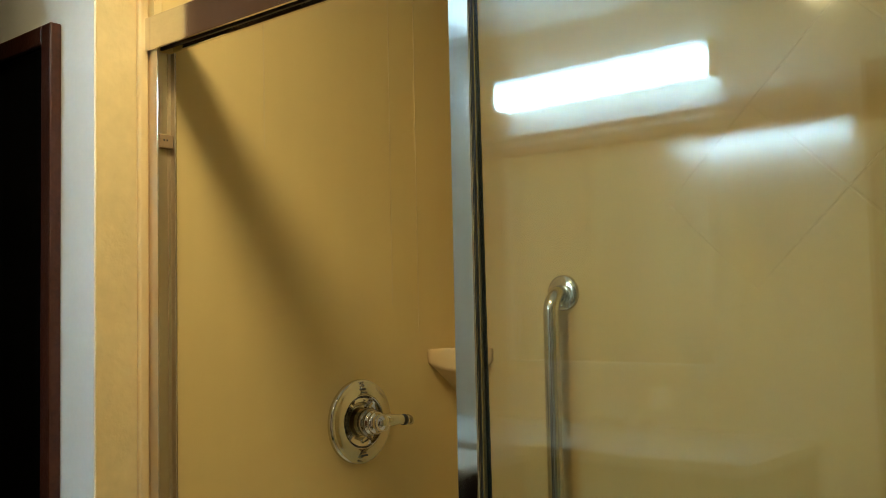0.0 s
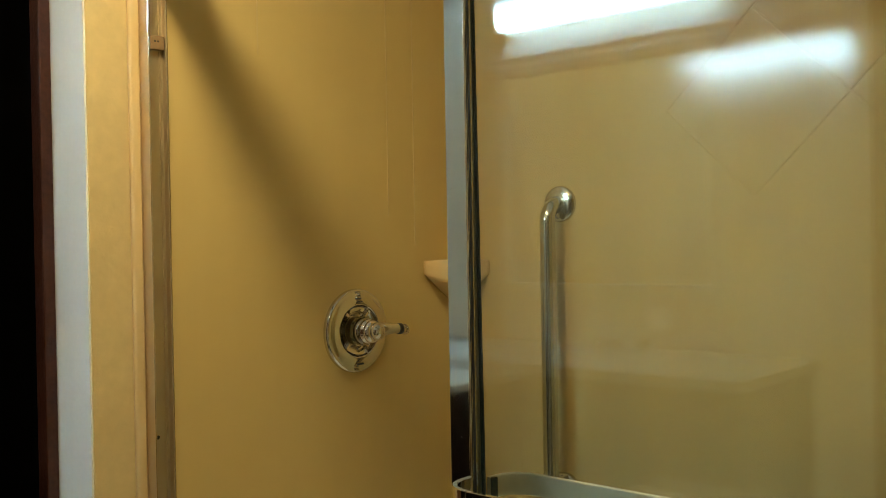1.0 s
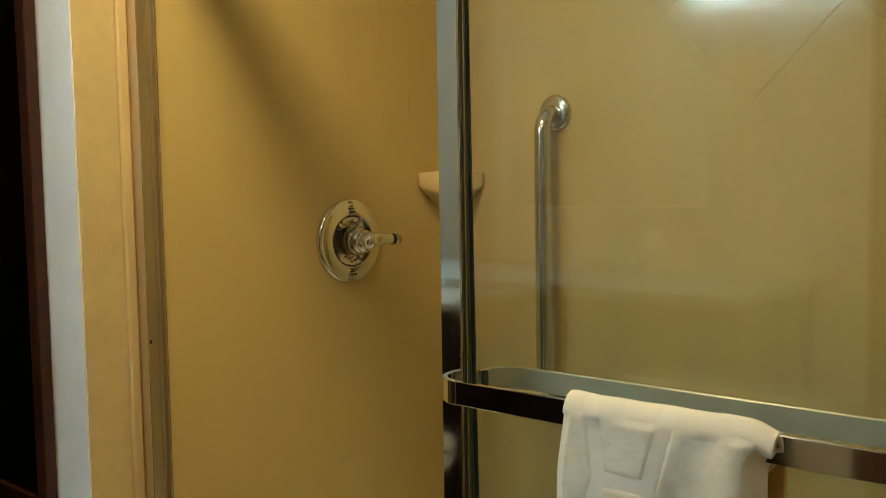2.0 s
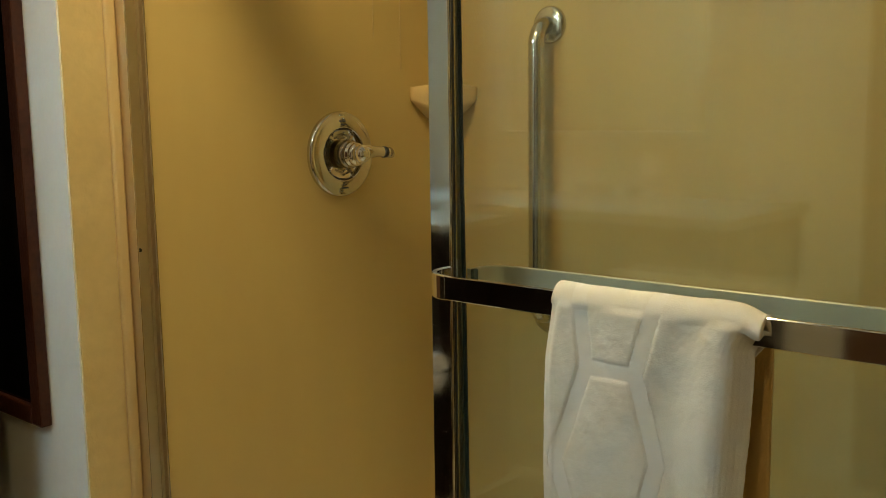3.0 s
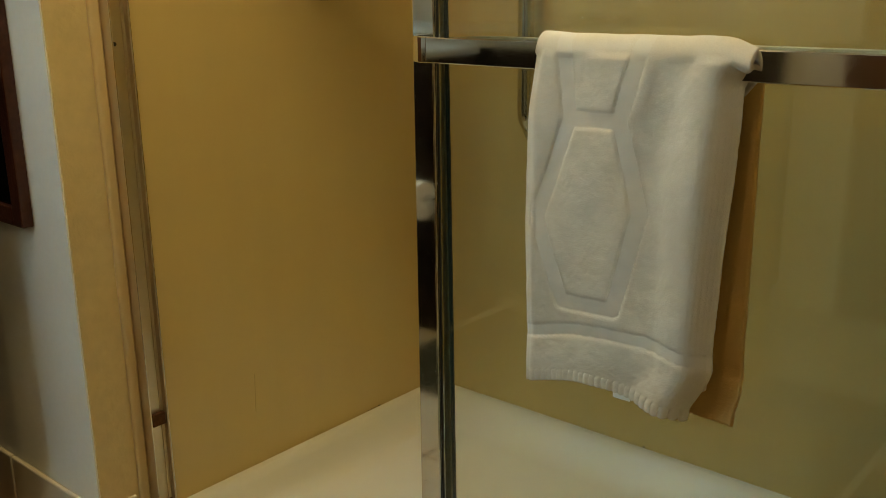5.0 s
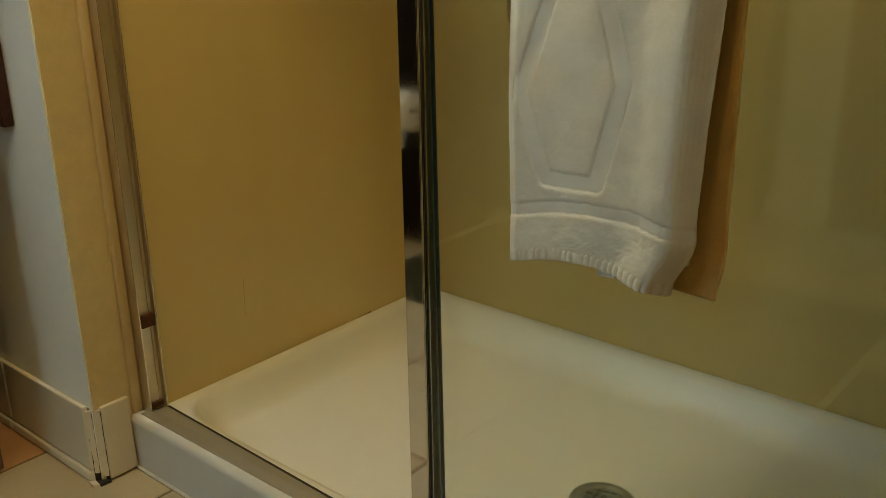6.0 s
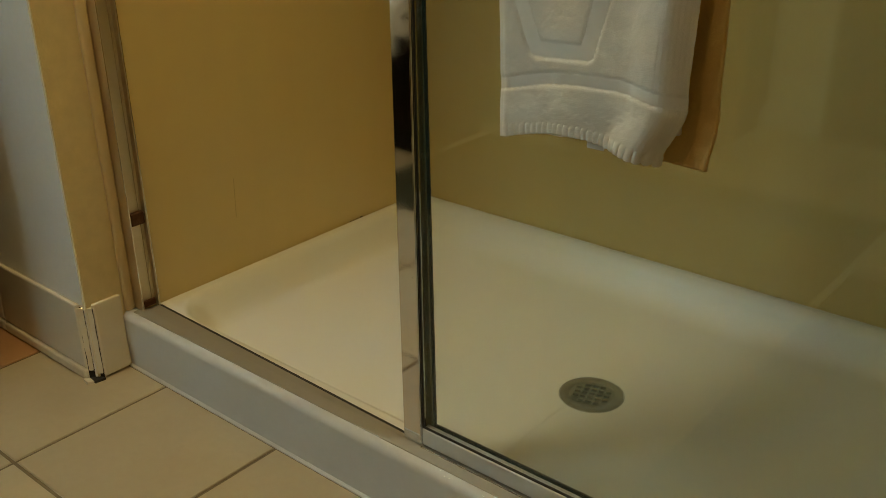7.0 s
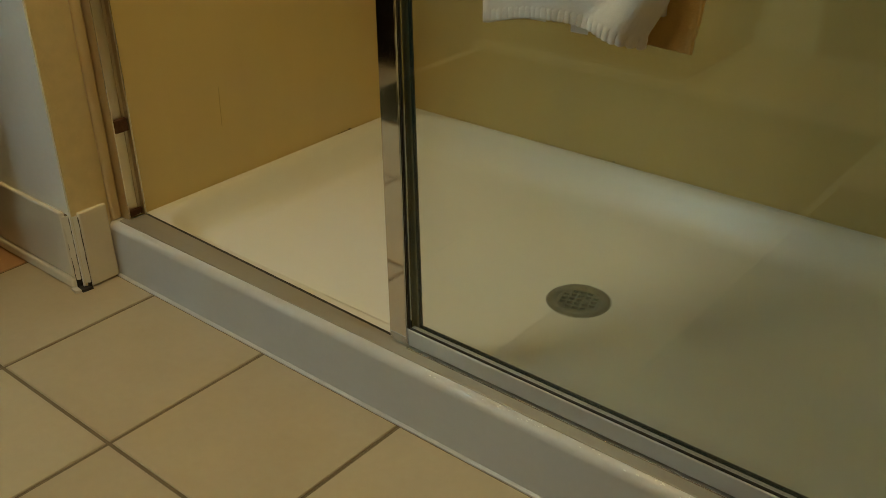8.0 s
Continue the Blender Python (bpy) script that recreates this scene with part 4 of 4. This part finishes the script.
def entry_door():
    ob = thing("bathroom_door", "closed brown wooden door in the far wall", "door", at=(0.50, VAN_Y, 0.0))
    leaf = part("leaf", box(0.05, 0.83, 0.001, 0.028, 0.008, 2.03, 0.003), DOOR_WOOD, ob)
    for sides in ((0.0, 0.05, 0.0, 2.08), (0.83, 0.88, 0.0, 2.08), (0.05, 0.83, 2.03, 2.08)):
        part("casing", box(sides[0], sides[1], 0.001, 0.018, sides[2], sides[3], 0.003), DOOR_WOOD, ob)
    part("knob", lathe([(0.012, 0), (0.012, 0.03), (0.026, 0.04), (0.028, 0.052), (0.020, 0.062)], 24, pose(0.76, 0.028, 0.98, -90, 0, 0)), STEEL, leaf, "satin metal knob", smooth=True)
    return ob


def unseen_ceiling_light(x, y, r=0.100):
    ob = thing("unseen_ceiling_light", "unseen warm globe light in an added shade", "light fixture", "ceiling lights", at=(x, y, CEIL_Z))
    drop = -0.015 - r
    part("canopy", lathe([(0.07, -0.0005), (0.07, -0.012), (0.05, -0.02), (0.02, -0.026), (0.02, 0.5 * drop - 0.02)], 32), PLASTIC, ob, smooth=True)
    prof = [(r * math.sin(math.pi * k / 14), drop + r * math.cos(math.pi * k / 14)) for k in range(1, 14)]
    # unseen shade, added to hide the globe from the glossy back wall
    part("shade", lathe([(0.045, -0.024), (0.118, -0.040), (0.126, drop - 0.8 * r), (0.124, drop - 0.8 * r), (0.115, -0.044), (0.045, -0.027)], 40, None, False), STEEL, ob, "drum shade added to cut light to the upper walls", smooth=True)
    part("globe", lathe(prof, 28), BULB, ob, "glowing warm globe", smooth=True)


def dark_floor_slab():
    # two unseen dark slabs, added so the door glass reflects a darker floor
    ob = thing("dark_floor_slab", "unseen dark slab added to darken the glass reflections", "bath mat")
    part("pile", box(0.93, 1.85, -1.15, -0.22, 0.0005, 0.012, 0.004), MAT, ob)
    rug = thing("vanity_floor_slab", "unseen dark slab added to hide joints in reflections", "rug")
    part("pile", box(-0.36, 0.90, -1.50, -0.86, 0.0005, 0.010, 0.004), MAT, rug)
    part("hem", box(0.92, 1.86, -1.16, -0.21, 0.0003, 0.006, 0.002), MAT, ob)


dark_floor_slab()
vanity()
vanity_mirror()
vanity_light()
counter_things()
paper_roll()
entry_door()
unseen_ceiling_light(0.50, -0.255)
# second lamp has no known source; added to fill the header's shadow
unseen_ceiling_light(1.12, -1.30, 0.048)


# ---- base tiles and floor tiles, piece by piece ----
def base_tiles():
    run = tagged(part("baseboard", box(LEFT_X, RET_X - 0.010, WALL_Y - 0.004, WALL_Y, 0, 0.152), GROUT), "cream bullnose base tiles along the wall", "baseboard", kind="structure")
    x = RET_X - 0.012
    while x > LEFT_X + 0.05:
        x1 = max(LEFT_X, x - TILE)
        part("tile", box(x1 + 0.0015, x - 0.0015, WALL_Y - 0.012, WALL_Y - 0.002, 0.024, 0.158, 0.0035), BASE_TILE, run)
        part("tile", box(x1 + 0.0015, x - 0.0015, WALL_Y - 0.016, WALL_Y - 0.002, 0.0, 0.0225, 0.005), BASE_TILE, run)
        x = x1
    part("tile", box(RET_X - 0.001, RET_X + 0.008, WALL_Y + 0.012, -0.001, 0.004, 0.155, 0.003), BASE_TILE, run)
    # broken corner: two pale slivers with ragged dark cracks between them
    rng = random.Random(4)
    ax, ay, bx, by = RET_X - 0.0135, WALL_Y - 0.011, RET_X + 0.008, WALL_Y + 0.012
    part("crack", prism([(ax, ay + 0.003), (bx - 0.003, by), (bx - 0.012, by), (ax, ay + 0.012)], "z", 0.0, 0.146), DIRTY, run)
    for lo, hi, proud, z0, z1 in ((0.05, 0.40, 0.0006, 0.020, 0.150), (0.50, 0.90, 0.0, 0.012, 0.149)):
        bm = bmesh.new()
        rings = []
        for k in range(17):
            z = z0 + (z1 - z0) * k / 16
            f0, f1 = lo + rng.uniform(-0.025, 0.025) + (0.10 * (1 - k / 16) if lo < 0.2 else 0.0), hi + rng.uniform(-0.025, 0.025)
            ring = []
            for f, deep in ((f0, -proud), (f1, -proud), (f1, 0.006), (f0, 0.006)):
                ring.append(bm.verts.new((ax + (bx - ax) * f - deep * 0.71, ay + (by - ay) * f + deep * 0.71, z)))
            rings.append(ring)
        for a, b in zip(rings, rings[1:]):
            for q in range(4):
                bm.faces.new((a[q], a[(q + 1) % 4], b[(q + 1) % 4], b[q]))
        bm.faces.new(rings[0])
        bm.faces.new(rings[-1])
        part("sliver", bm, BASE_TILE, run)
    part("chip", prism([(RET_X - 0.016, WALL_Y - 0.020), (RET_X + 0.002, WALL_Y - 0.022), (RET_X + 0.008, WALL_Y - 0.012), (RET_X - 0.010, WALL_Y - 0.010)], "z", 0.0, 0.006), BASE_TILE, run)
    part("crack", prism([(RET_X - 0.010, WALL_Y - 0.012), (RET_X + 0.009, WALL_Y - 0.010), (RET_X + 0.011, WALL_Y + 0.010), (RET_X - 0.006, WALL_Y + 0.006)], "z", 0.0, 0.005), DIRTY, run)
    return run


def floor_tiles():
    g = 0.0033
    meshes = {}

    def tile_mesh(w, d, mat):
        key = (round(w, 4), round(d, 4), mat.name)
        if key not in meshes:
            bm = box(g, w - g, g, d - g, -0.008, 0.0, 0.0)
            bmesh.ops.bevel(bm, geom=[e for e in bm.edges if all(v.co.z > -0.001 for v in e.verts)], offset=0.0015, segments=1, affect="EDGES")
            me = bpy.data.meshes.new("tile")
            bm.to_mesh(me)
            bm.free()
            me.materials.append(mat)
            meshes[key] = me
        return meshes[key]

    xs = [0.099 + TILE * k for k in range(-5, 8)]
    ys = [-0.298 - TILE * k for k in range(0, 7)]
    cols = [LEFT_X] + [x for x in xs if LEFT_X < x < RIGHT_X] + [RIGHT_X]
    lines = [0.0] + [y for y in ys if y > VAN_Y] + [VAN_Y]
    for x0, x1 in zip(cols, cols[1:]):
        for y1, y0 in zip(lines, lines[1:]):
            ob = new("tile", tile_mesh(x1 - x0, y1 - y0, HALL_TILE if x1 < -0.2 and y1 > -0.65 else FLOOR_TILE))
            ob.location = (x0, y0, 0.0)
            ob.parent = floor


base_tiles()
floor_tiles()
